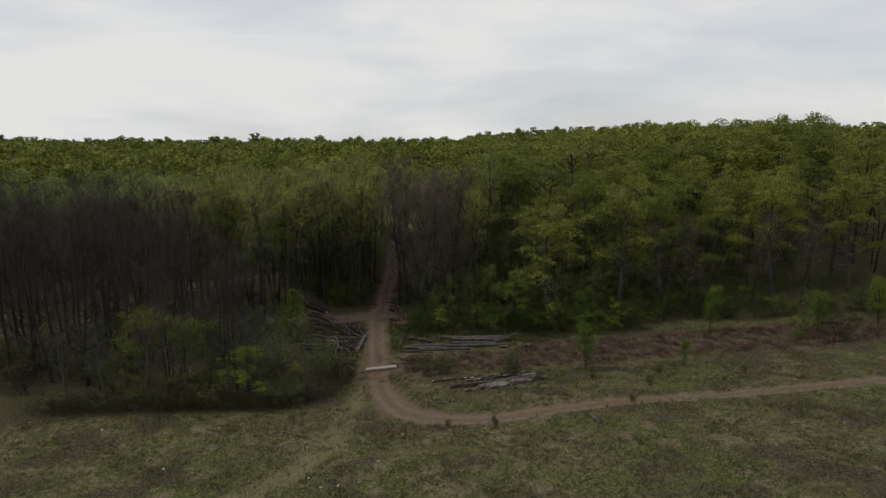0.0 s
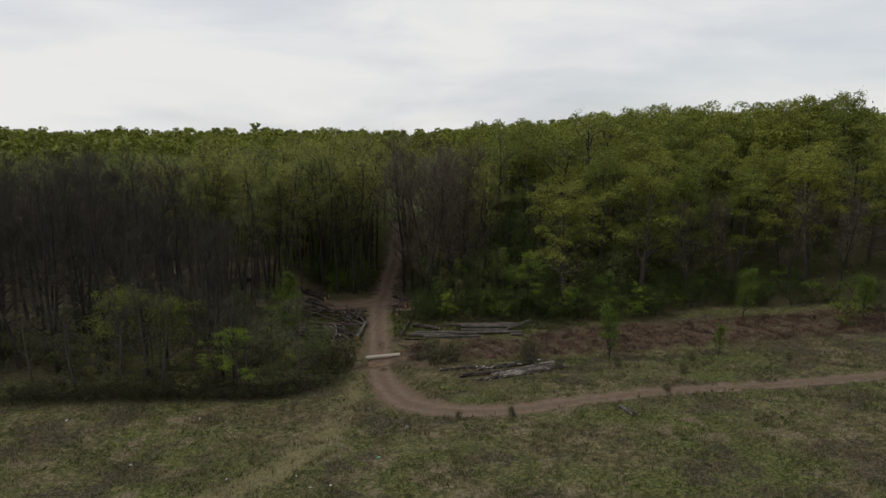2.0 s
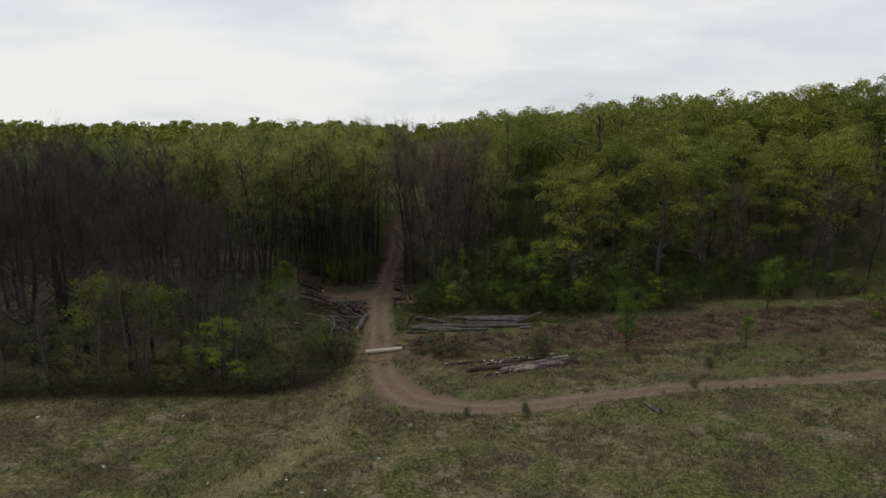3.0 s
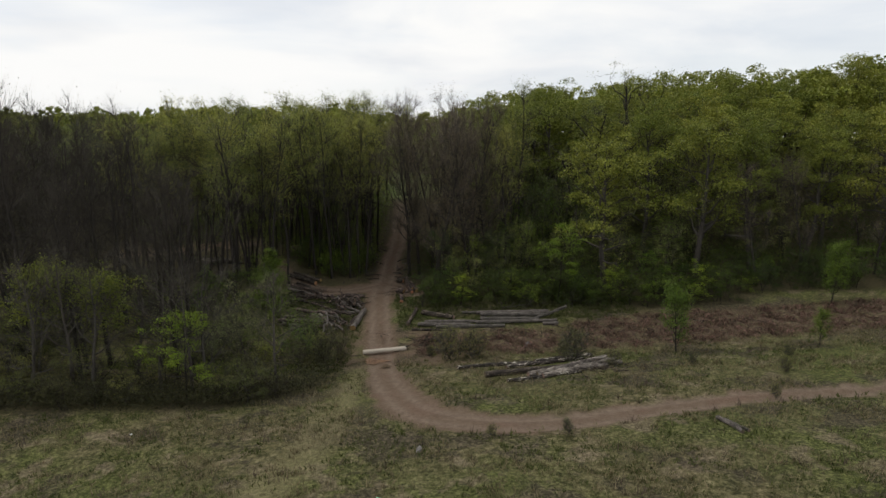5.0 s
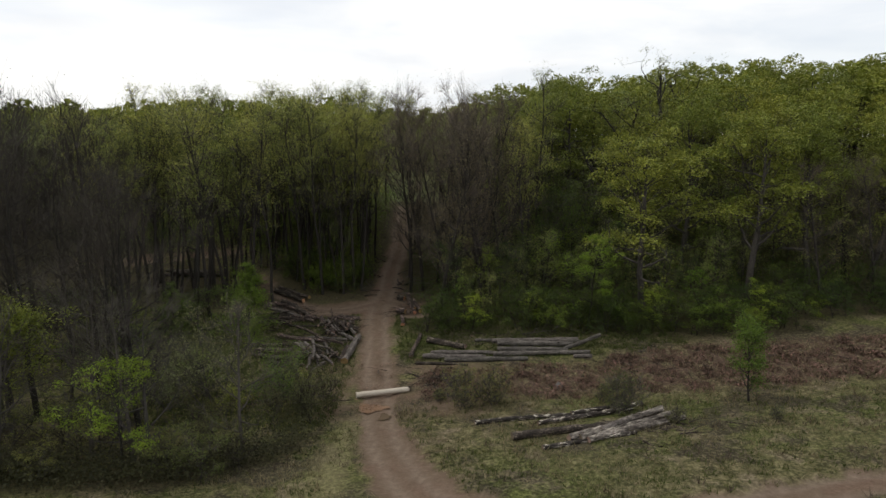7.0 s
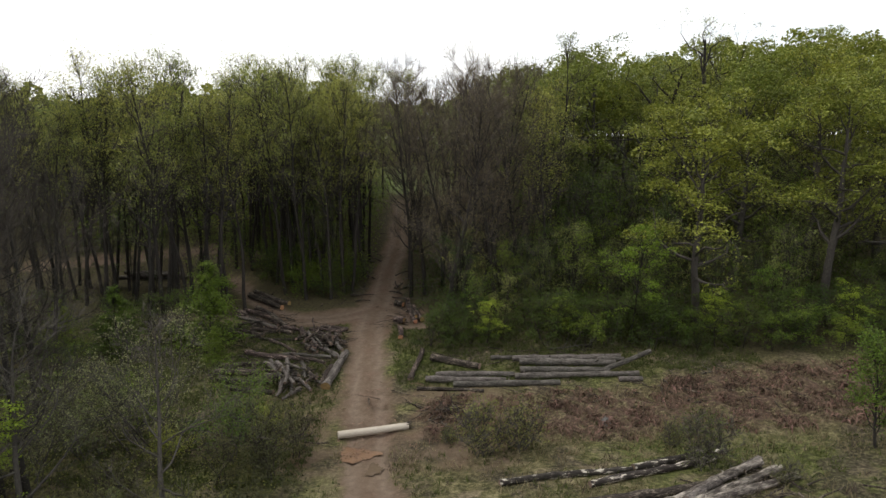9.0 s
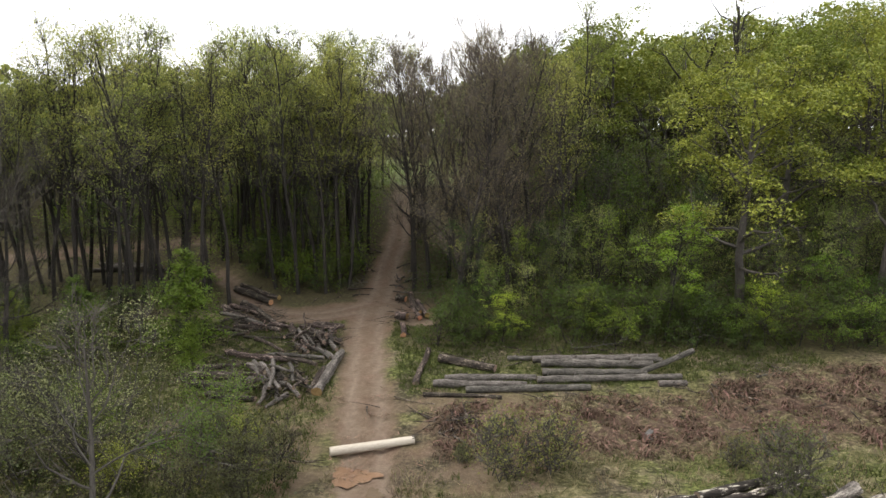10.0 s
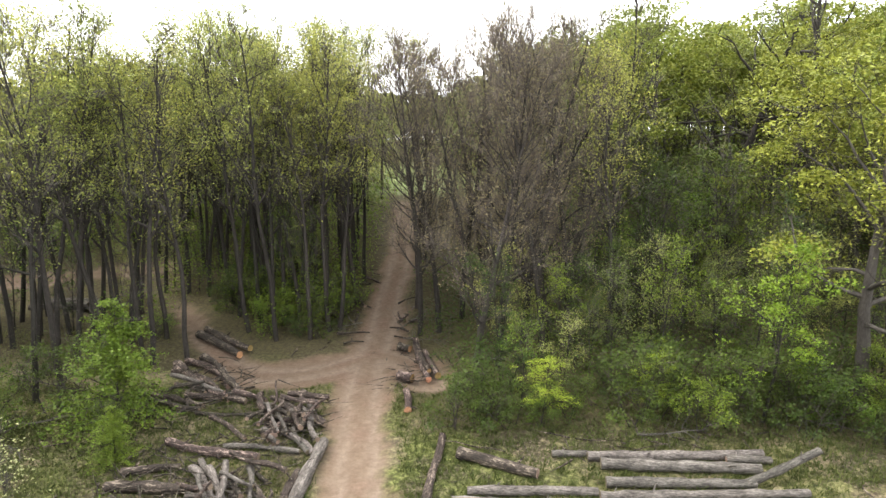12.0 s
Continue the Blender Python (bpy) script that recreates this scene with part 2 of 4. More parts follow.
def axis(*stretches):
    """Grid lines: (from, to, step) stretches joined."""
    out = []
    for a, b, s in stretches:
        out += list(np.linspace(a, b, max(1, int(round((b - a) / s))), endpoint=False))
    return np.array(out + [stretches[-1][1]])


gx = axis((-3000, -400, 300), (-400, -120, 40), (-120, -45, 5), (-45, 50, 0.36), (50, 130, 5), (130, 400, 40), (400, 3000, 300))
gy = axis((-600, 0, 60), (0, 32, 4), (32, 92, 0.36), (92, 130, 0.8), (130, 260, 8), (260, 600, 40), (600, 4400, 300))
GX, GY = np.meshgrid(gx, gy)
fx, fy = GX.ravel(), GY.ravel()
near = (fx > -46) & (fx < 52) & (fy > 31) & (fy < 131)
edge, mid = np.full(len(fx), 50.0), np.full(len(fx), 50.0)
edge[near], mid[near] = from_track(fx[near], fy[near])
gz = height(fx, fy)
rough_ground = 0.07 * wobble(fx, fy, 2.2, 1) + 0.05 * wobble(fx, fy, 0.9, 2)
gz = gz + np.where(near, rough_ground * np.clip(edge / 1.5 + 0.4, 0.15, 1), 0)
gz = gz + np.where(near, 0.34 * (0.35 + wobble(fx, fy, 1.6, 3)) * ease(-4, -1, fx) * np.exp(-(((fy - belt_mid(fx)) / belt_half(fx)) ** 4)), 0)
gz = gz - np.where(near, 0.10 * (1 - ease(-0.6, 0.5, edge)), 0)
gz = gz - np.where(near & (edge < 0), 0.07 * np.exp(-(((mid - 0.75) / 0.22) ** 2)), 0)
nx = len(gx)
quads = [(j * nx + i, j * nx + i + 1, (j + 1) * nx + i + 1, (j + 1) * nx + i) for j in range(len(gy) - 1) for i in range(nx - 1)]
ground_mesh = mesh("ground", np.stack([fx, fy, gz], 1), quads)


def zone(x0, x1, y0, y1, soft):
    return ease(x0 - soft, x0 + soft, fx) * (1 - ease(x1 - soft, x1 + soft, fx)) * ease(y0 - soft, y0 + soft, fy) * (1 - ease(y1 - soft, y1 + soft, fy))


dirt = 1 - ease(-0.25, 0.35, edge + 0.4 * wobble(fx, fy, 1.3, 5) + 0.5 * wobble(fx, fy, 3.5, 6))
mud = zone(-12, 0, 63, 73.2, 1.0) * ease(-0.35, 0.2, wobble(fx, fy, 3.0, 8))
brush = zone(-4, 60, 0, 300, 1.5) * np.exp(-(((fy + 0.5 * wobble(fx, fy, 4, 9) - belt_mid(fx)) / belt_half(fx)) ** 4))
# Last term: litter behind the western bank, also painting the thicket's shade there.
wood = ease(-1.2, 1.5, fy - wood_edge(fx)) * ease(-9, -5, fx) + ease(84, 92, fy) + ease(-6, -10, fx) * ease(0.1, 0.9, fy - bank_edge(fx)) * (0.75 - 0.5 * ease(59, 62, fy))
old_line = curve(((-8.0, 62, 0.8), (-8.5, 57, 0.9), (-8.8, 48.3, 1.1), (-10.3, 42, 1.2), (-13.5, 37.3, 1.2), (-18, 32, 1.2)))
old_path = np.zeros(len(fx))
old_path[near] = 1 - ease(-0.5, 0.9, from_track(fx[near], fy[near], [old_line])[0] + 0.5 * wobble(fx[near], fy[near], 1.6, 14))
for key, values in (("dirt", np.maximum(dirt, mud * 0.75)), ("brush", brush), ("wood", np.clip(wood, 0, 1)), ("rut", np.where(near & (edge < 0.2), np.exp(-(((mid - 0.72 + 0.12 * wobble(fx, fy, 5, 12)) / 0.3) ** 2)), 0)), ("path", old_path), ("field", zone(-24, 4, 127, 180, 3.0))):
    ground_mesh.attributes.new(key, "FLOAT", "POINT").data.foreach_set("value", values.astype(np.float32))


def ground_material():
    m = bpy.data.materials.new("meadow_and_earth")
    m.use_nodes = True
    n, l = m.node_tree.nodes, m.node_tree.links
    b = n["Principled BSDF"]
    b.inputs["Roughness"].default_value, b.inputs["Specular IOR Level"].default_value = 0.95, 0.15
    co = n.new("ShaderNodeTexCoord")

    def tex(scale, detail=5, rough=0.6):
        t = n.new("ShaderNodeTexNoise")
        t.inputs["Scale"].default_value, t.inputs["Detail"].default_value, t.inputs["Roughness"].default_value = scale, detail, rough
        l.new(co.outputs["Object"], t.inputs["Vector"])
        return t.outputs["Fac"]

    def ramp(fac, *stops):
        r = n.new("ShaderNodeValToRGB")
        e = r.color_ramp.elements
        e[0].position, e[0].color = stops[0][0], rgba(stops[0][1])
        e[1].position, e[1].color = stops[-1][0], rgba(stops[-1][1])
        for at, c in stops[1:-1]:
            e.new(at).color = rgba(c)
        l.new(fac, r.inputs[0])
        return r.outputs[0]

    def mix(fac, a, c, kind="MIX"):
        x = n.new("ShaderNodeMix")
        x.data_type, x.blend_type = "RGBA", kind
        if isinstance(fac, float):
            x.inputs[0].default_value = fac
        else:
            l.new(fac, x.inputs[0])
        l.new(a, x.inputs[6])
        l.new(c, x.inputs[7])
        return x.outputs[2]

    def attr(key):
        a = n.new("ShaderNodeAttribute")
        a.attribute_name = key
        return a.outputs["Fac"]

    fine, patch, wide = tex(5.0, 8, 0.75), tex(0.45, 5), tex(0.09, 4)
    clump = tex(1.7, 6, 0.65)
    grass = ramp(clump, (0.38, (0.022, 0.024, 0.009)), (0.47, (0.062, 0.06, 0.022)), (0.53, (0.10, 0.09, 0.038)), (0.62, (0.215, 0.185, 0.10)))
    straw = ramp(fine, (0.38, (0.012, 0.012, 0.005)), (0.5, (0.075, 0.068, 0.03)), (0.62, (0.25, 0.215, 0.125)))
    grass = mix(0.5, grass, straw)
    lush = ramp(fine, (0.38, (0.014, 0.021, 0.005)), (0.5, (0.062, 0.073, 0.018)), (0.62, (0.15, 0.168, 0.05)))
    wide_mask = ramp(wide, (0.42, (0, 0, 0)), (0.58, (0.8, 0.8, 0.8)))
    grass = mix(wide_mask, grass, lush)
    bald = ramp(patch, (0.54, (0, 0, 0)), (0.62, (0.65, 0.65, 0.65)))
    grass = mix(bald, grass, ramp(fine, (0.36, (0.06, 0.046, 0.03)), (0.64, (0.27, 0.215, 0.145))))
    weedy = ramp(tex(0.2, 6, 0.7), (0.5, (0, 0, 0)), (0.57, (0.8, 0.8, 0.8)))
    grass = mix(weedy, grass, ramp(fine, (0.36, (0.012, 0.010, 0.007)), (0.52, (0.05, 0.041, 0.027)), (0.64, (0.15, 0.122, 0.078))))
    worn = ramp(fine, (0.3, (0.085, 0.075, 0.036)), (0.7, (0.26, 0.23, 0.12)))
    grass = mix(attr("path"), grass, mix(0.6, grass, worn))
    soil = ramp(tex(1.6, 8, 0.7), (0.3, (0.088, 0.058, 0.04)), (0.5, (0.128, 0.092, 0.064)), (0.7, (0.182, 0.138, 0.101)))
    soil = mix(0.4, soil, ramp(fine, (0.3, (0.065, 0.043, 0.028)), (0.7, (0.20, 0.142, 0.098))))
    soil = mix(ramp(tex(0.35, 3), (0.5, (0, 0, 0)), (0.62, (0.45, 0.45, 0.45))), soil, ramp(fine, (0.3, (0.08, 0.044, 0.029)), (0.7, (0.185, 0.12, 0.088))))
    pressed = ramp(tex(2.4, 6, 0.7), (0.35, (0.135, 0.102, 0.076)), (0.65, (0.24, 0.186, 0.142)))
    soil = mix(attr("rut"), soil, mix(0.65, soil, pressed))
    brown = ramp(fine, (0.3, (0.026, 0.016, 0.011)), (0.55, (0.088, 0.058, 0.041)), (0.72, (0.19, 0.143, 0.108)))
    litter = ramp(fine, (0.3, (0.02, 0.017, 0.010)), (0.52, (0.068, 0.057, 0.03)), (0.72, (0.105, 0.105, 0.037)))
    colour = mix(attr("wood"), grass, litter)
    colour = mix(attr("field"), colour, ramp(clump, (0.35, (0.10, 0.13, 0.04)), (0.65, (0.22, 0.25, 0.11))))
    colour = mix(attr("brush"), colour, mix(ramp(clump, (0.45, (0, 0, 0)), (0.62, (0.8, 0.8, 0.8))), brown, straw))
    colour = mix(attr("dirt"), colour, soil)
    l.new(colour, b.inputs["Base Color"])
    bp = n.new("ShaderNodeBump")
    bp.inputs["Strength"].default_value, bp.inputs["Distance"].default_value = 0.6, 0.12
    l.new(fine, bp.inputs["Height"])
    l.new(bp.outputs[0], b.inputs["Normal"])
    return m


ground_mesh.materials.append(ground_material())
tagged(new("ground", ground_mesh), "dry olive spring meadow with bare earth and a wooded rise", "ground", kind="structure")


# ---- trees ----
def part(name, me, parent, label=""):
    ob = new(name, me)
    ob.parent = parent
    return tagged(ob, label)


class Wood:
    """Collects tapering round branches, thin twigs and leaves."""

    def __init__(self, seed):
        self.rng = np.random.RandomState(seed)
        self.v, self.f, self.tv, self.tf, self.tips = [], [], [], [], []

    def tube(self, pts, radii, sides):
        base = len(self.v)
        pts = np.asarray(pts, float)
        way = np.gradient(pts, axis=0)
        way /= np.linalg.norm(way, axis=1, keepdims=True) + 1e-9
        a = np.cross(way, (0.31, 0.87, 0.38))
        a /= np.linalg.norm(a, axis=1, keepdims=True) + 1e-9
        b = np.cross(way, a)
        ang = np.arange(sides) * (2 * np.pi / sides)
        ring = np.cos(ang)[None, :, None] * a[:, None] + np.sin(ang)[None, :, None] * b[:, None]
        self.v += (pts[:, None] + ring * np.asarray(radii)[:, None, None]).reshape(-1, 3).tolist()
        for k in range(len(pts) - 1):
            for s in range(sides):
                t = (s + 1) % sides
                self.f.append((base + k * sides + s, base + k * sides + t, base + (k + 1) * sides + t, base + (k + 1) * sides + s))

    def twig(self, p, q, r):
        """A three-sided spike."""
        base = len(self.tv)
        w = (q - p) / (np.linalg.norm(q - p) + 1e-9)
        a = np.cross(w, (0.4, 0.3, 0.86))
        a /= np.linalg.norm(a) + 1e-9
        b = np.cross(w, a)
        self.tv += [(p + r * a).tolist(), (p + r * (-0.5 * a + 0.87 * b)).tolist(), (p + r * (-0.5 * a - 0.87 * b)).tolist(), q.tolist()]
        self.tf += [(base, base + 1, base + 3), (base + 1, base + 2, base + 3), (base + 2, base, base + 3)]

    def branch(self, p, way, length, r, sides, steps, crook, lift):
        """A crooked branch; returns its points and radii."""
        pts, radii = [np.array(p, float)], [r]
        w = np.array(way, float)
        for k in range(steps):
            w = w + self.rng.normal(0, crook, 3) + (0, 0, lift)
            w /= np.linalg.norm(w)
            pts.append(pts[-1] + w * (length / steps))
            radii.append(r * (1 - 0.82 * (k + 1) / steps))
        self.tube(pts, radii, sides)
        return np.array(pts), np.array(radii)


def side_way(rng, way, spread):
    """A direction that leaves way at about the given angle (radians)."""
    a = np.cross(way, rng.normal(0, 1, 3))
    a /= np.linalg.norm(a) + 1e-9
    return np.cos(spread) * way + np.sin(spread) * a


def grow_tree(seed, tall, girth, first, reach, limbs, crook, subs, twigs, twig_len, rise=0.12, lean=0.02, stems=1, limb_share=0.62, thin=0.011, up_bias=0.25, steep=0.0):
    """The skeleton of a tree: trunk, limbs, branches, twigs. first: share of the height at which limbs begin; reach: the crown's half width."""
    w = Wood(seed)
    rng = w.rng
    for s in range(stems):
        start = np.array([0, 0, -0.15]) if stems == 1 else np.array([*rng.normal(0, 0.22, 2), -0.1])
        up = np.array([rng.normal(0, lean), rng.normal(0, lean), 1.0]) if stems == 1 else np.array([*rng.normal(0, 0.38, 2), 1.0])
        up /= np.linalg.norm(up)
        h = tall * (1 if stems == 1 else rng.uniform(0.65, 1.05))
        steps = 9 if stems == 1 else 5
        trunk, tr = w.branch(start, up, h, girth, 7 if stems == 1 else 4, steps, crook * 0.25, 0.03)
        for k in range(limbs):
            at = first + (1 - first) * (k + rng.uniform(0, 0.9)) / limbs
            at = min(at, 0.985)
            j = at * steps
            i = min(int(j), steps - 1)
            p = trunk[i] + (trunk[i + 1] - trunk[i]) * (j - i)
            r = (tr[i] + (tr[i + 1] - tr[i]) * (j - i)) * limb_share
            u = (at - first) / (1 - first + 1e-6)
            size = reach * (0.35 + 0.95 * math.sin(math.pi * min(1, 0.22 + 0.72 * u))) * rng.uniform(0.65, 1.15)
            turn = k * 2.4 + rng.uniform(-0.6, 0.6)
            slope = rng.uniform(0.05, 0.55) + 0.75 * u + steep
            way = np.array([math.cos(turn), math.sin(turn), slope])
            way /= np.linalg.norm(way)
            limb, lr = w.branch(p, way, size, max(r, 0.02), 4, 5, crook, rise)
            for m in range(subs):
                q = limb[rng.randint(1, 6)]
                b, br = w.branch(q, side_way(rng, way, rng.uniform(0.4, 0.9)), size * rng.uniform(0.25, 0.5), max(lr[3] * 0.5, 0.012), 3, 3, crook * 1.3, rise * 1.2)
                for _ in range(twigs):
                    c = b[rng.randint(1, 4)]
                    d = side_way(rng, (b[-1] - b[0]) / (np.linalg.norm(b[-1] - b[0]) + 1e-9), rng.uniform(0.2, 0.9)) + (0, 0, up_bias)
                    tip = c + d * twig_len * rng.uniform(0.5, 1.3)
                    w.twig(c, tip, thin)
                    w.tips.append(tip)
                    w.tips.append((c + tip) / 2)
        w.tips.append(trunk[-1])
    return w


def leaf_cloud(p, size, rng, tilt=0.65):
    """Small three-cornered leaves at the points p, held more or less level."""
    n = len(p)
    up = rng.normal(0, tilt, (n, 3)) + (0, 0, 1)
    up /= np.linalg.norm(up, axis=1, keepdims=True)
    a = np.cross(up, rng.normal(0, 1, (n, 3)))
    a /= np.linalg.norm(a, axis=1, keepdims=True) + 1e-9
    b = np.cross(up, a)
    s = size * rng.uniform(0.6, 1.4, (n, 1))
    return np.stack([p - a * s, p + a * s, p + b * s * 1.3], 1).reshape(-1, 3)


def leaf_mesh(name, tips, count, size, blur, rng, material, share=0.5, lobes=0, lobe_size=0.8, loose=0.35, flat=0.72, top=0.0):
    """Leaves round a share of the twig tips. With lobes, most of them form that many level, domed sprays with dark gaps between; the loose share follows the twigs."""
    tips = np.array(tips)
    free = count if not lobes else int(count * loose)
    rank = (tips[:, 2] - tips[:, 2].min()) / (np.ptp(tips[:, 2]) + 1e-6)
    odds = (0.05 + rank) ** top / np.sum((0.05 + rank) ** top)
    some = tips[rng.choice(len(tips), max(8, int(len(tips) * share)), False, odds)]
    points = [some[rng.randint(0, len(some), free)] + rng.normal(0, blur, (free, 3))]
    if lobes:
        heart = tips[rng.choice(len(tips), lobes, False, odds)]
        wide = lobe_size * rng.uniform(0.55, 1.35, len(heart))
        pick = rng.choice(len(heart), count - free, p=wide**2 / np.sum(wide**2))
        d = rng.normal(0, 1, (count - free, 3))
        d /= np.linalg.norm(d, axis=1, keepdims=True)
        d[:, 2] = np.where(rng.uniform(size=len(d)) < 0.8, np.abs(d[:, 2]), d[:, 2]) * flat
        q = rng.uniform(0.25, 1.1, (len(d), 1)) ** 0.6 * wide[pick][:, None]
        points.append(heart[pick] + d * q - np.stack([0 * q[:, 0], 0 * q[:, 0], 0.22 * q[:, 0]], 1))
    v = leaf_cloud(np.concatenate(points), size, rng)
    return mesh(name, v, np.arange(len(v)).reshape(-1, 3), material, False)


def make_tree(kind, label, category, group, wood, bark, twig_material, leaves=0, size=0.1, blur=0.25, leaf_material=None, share=0.5, lobes=0, lobe_size=0.8, loose=0.35, flat=0.72, top=0.0):
    """One tree standing at the origin, hidden far below until copied: an Empty with trunk, twigs and crown."""
    base = new(kind)
    tagged(base, label, category, group)
    part("trunk", mesh("trunk", wood.v, wood.f, bark), base)
    if wood.tv:
        tagged(part("twig_crown", mesh("twig_crown", wood.tv, wood.tf, twig_material, False), base), kind="stuff")
    if leaves:
        tagged(part("crown", leaf_mesh("crown", wood.tips, leaves, size, blur, wood.rng, leaf_material, share, lobes, lobe_size, loose, flat, top), base), kind="stuff")
    return base


def stand(models, spots, sink=0.0):
    """Plants: the first spot of each model takes the model itself, the rest copies. Spots: x, y, scale, turn."""
    first = {}
    for k, (x, y, s, turn, which) in enumerate(spots):
        ob = models[which % len(models)]
        m = pose(x, y, float(height(x, y)) - sink, 0, 0, turn) @ Matrix.Diagonal((s, s, s * (0.94 + 0.12 * ((k * 37) % 11) / 10), 1))
        if id(ob) in first:
            copy_thing(ob, m)
        else:
            first[id(ob)] = m
    for ob in models:
        if id(ob) in first:
            ob.matrix_basis = first[id(ob)]
        else:
            for o in (*ob.children_recursive, ob):
                bpy.data.objects.remove(o)


# ---- the forest ----
G_FOREST = "trees of the forest edge"
slim = [make_tree("forest_tree", "tall slim forest tree with sparse yellow-green spring leaves", "tree", G_FOREST,
                  grow_tree(20 + k, (17.6, 16.5, 17.0, 17.8)[k], 0.165, 0.4, 2.8, 16, 0.24, 6, 6, 0.8, rise=0.14, limb_share=0.72, thin=0.015, steep=0.8, lean=0.022), bark_dark, twig_slim,
                  3700, 0.056, 0.3, leaf_slim, share=0.6, lobes=60, lobe_size=0.7, loose=0.5, top=1.0) for k in range(4)]
bare = [make_tree("bare_tree", "tall leafless tree with dense brown twigs and buds", "tree", G_FOREST,
                  grow_tree(40 + k, 16.4, 0.19, 0.22, 3.3, 20, 0.2, 7, 10, 1.1, rise=0.16, limb_share=0.5, thin=0.011, up_bias=0.3, steep=0.45), bark_dark, twig_brown, 3000, 0.042, 0.2, leaf_bud) for k in range(3)]
oaks = [make_tree("oak_tree", "broad oak with crooked limbs and fresh lime-green leaves", "tree", G_FOREST,
                  grow_tree(60 + k, 14.5, 0.32, 0.27, 4.3, 18, 0.26, 7, 6, 0.8, rise=0.08), bark_oak, twig_dark, 12500, 0.085, 0.2, leaf_lime, lobes=46, lobe_size=1.25, loose=0.2, top=1.0) for k in range(3)]
gaunt = [make_tree("oak_tree", "old oak with dark twisted limbs and thin foliage", "tree", G_FOREST,
                   grow_tree(70 + k, 19.0, 0.46, 0.3, 5.2, 15, 0.42, 6, 5, 0.8, rise=0.06, limb_share=0.72), bark_dark, twig_dark, 2600, 0.06, 0.25, leaf_olive, lobes=45, lobe_size=0.6, top=0.8) for k in range(2)]
greens = [make_tree("young_tree", "young understorey tree with bright green leaves", "tree", "young trees at the wood's edge",
                    grow_tree(80 + k, 6.4, 0.08, 0.3, 2.1, 14, 0.18, 5, 4, 0.5, rise=0.03), bark_dark, twig_dark, 5200, 0.05, 0.15, leaf_bright, lobes=60, lobe_size=0.5, flat=0.5) for k in range(2)]
poles = [make_tree("young_tree", "half-grown understorey tree with thin olive-green leaves", "tree", "young trees at the wood's edge",
                   grow_tree(85 + k, 6.6, 0.06, 0.12, 1.8, 15, 0.2, 5, 5, 0.55, steep=0.3), bark_dark, twig_slim, 2600, 0.05, 0.2, (leaf_olive, leaf_green, leaf_fresh)[k], share=0.8, lobes=40, lobe_size=0.42, loose=0.5) for k in range(3)]
shrubs = [make_tree("shrub", "dense green shrub in young leaf at the wood's edge", "shrub", "shrubs along the wood",
                    grow_tree(90 + k, 3.0, 0.035, 0.15, 1.15, 5, 0.24, 3, 5, 0.45, stems=3), bark_dark, twig_dark, 2700, 0.047, 0.16, (leaf_green, leaf_fresh, leaf_green)[k], share=0.8, lobes=44, lobe_size=0.36, loose=0.4) for k in range(3)]
thorns = [make_tree("thorn_bush", "tangled brown-olive bush barely in leaf", "shrub", "bushes along the ditch",
                    grow_tree(100 + k, 3.2, 0.035, 0.12, 1.3, 5, 0.26, 2, 9, 0.5, stems=4), bark_dark, (twig_thorn, twig_slim, twig_thorn)[k], 2100, 0.045, 0.2, (leaf_thorn, leaf_wisp, leaf_thorn)[k], lobes=26, lobe_size=0.4) for k in range(3)]
greys = [make_tree("grey_tree", "small leafless grey tree with fine twigs", "tree", "small trees along the ditch",
                   grow_tree(110 + k, 8.0, 0.13, 0.2, 2.5, 13, 0.26, 6, 6, 0.75, rise=0.12, limb_share=0.6, thin=0.010), bark_grey, twig_slim, 700, 0.036, 0.3, leaf_thorn) for k in range(2)]

rng = np.random.RandomState(7)


def scatter(count, x0, x1, y0, y1, gap, keep=lambda x, y: True, taken=()):
    """Random spots at least gap apart, off the track."""
    out, all_spots = [], list(taken)
    for _ in range(count * 25):
        if len(out) >= count:
            break
        x, y = rng.uniform(x0, x1), rng.uniform(y0, y1)
        if not keep(x, y) or from_track([x], [y])[0][0] < 1.6:
            continue
        if all((x - a) ** 2 + (y - b) ** 2 > gap * gap for a, b in all_spots):
            out.append((x, y))
            all_spots.append((x, y))
    return out


def spots(places, s0, s1, models):
    return [(x, y, rng.uniform(s0, s1), rng.uniform(0, 360), rng.randint(models)) for x, y in places]


def hollow(x, y):
    """The open ground of the clearing on the west side."""
    return not (-22 < x < -8 and y < 90.5)


west_row = [(-25.8, 82.0), (-25.0, 83.0), (-28.1, 91.3), (-23.3, 91.3), (-20.4, 87.6), (-16.0, 90.9), (-13.8, 91.0), (-25.2, 88.7), (-32.2, 89.5)]
west = west_row + scatter(92, -48, -12.5, 85, 104, 1.55, lambda x, y: hollow(x, y) and y > 86 + 0.08 * (-11 - x) and x > -6.5 - 0.74 * (y - 45.6) and not (x < -27 and y > 94.5), west_row)
west += [(-12.2, 92.6), (-11.5, 96.8), (-11.5, 100.4), (-12.7, 103.2), (-14.6, 97.0), (-13.0, 107.2), (-6.6, 106.0), (5.6, 91.0), (7.2, 96.5), (4.9, 97.6), (4.6, 88.0), (6.8, 100.5)]
stand(slim, spots(west, 0.92, 1.10, 4))
east_bare = [(-3.4, 83.8), (-2.0, 86.2), (0.5, 85.4), (-6.7, 91.8), (-7.1, 96.4), (-7.2, 100.6), (-6.8, 104.2)] + scatter(12, -6.8, 2.6, 85.5, 97, 1.7, taken=[(-3.4, 83.8), (-2.0, 86.2), (0.5, 85.4)])
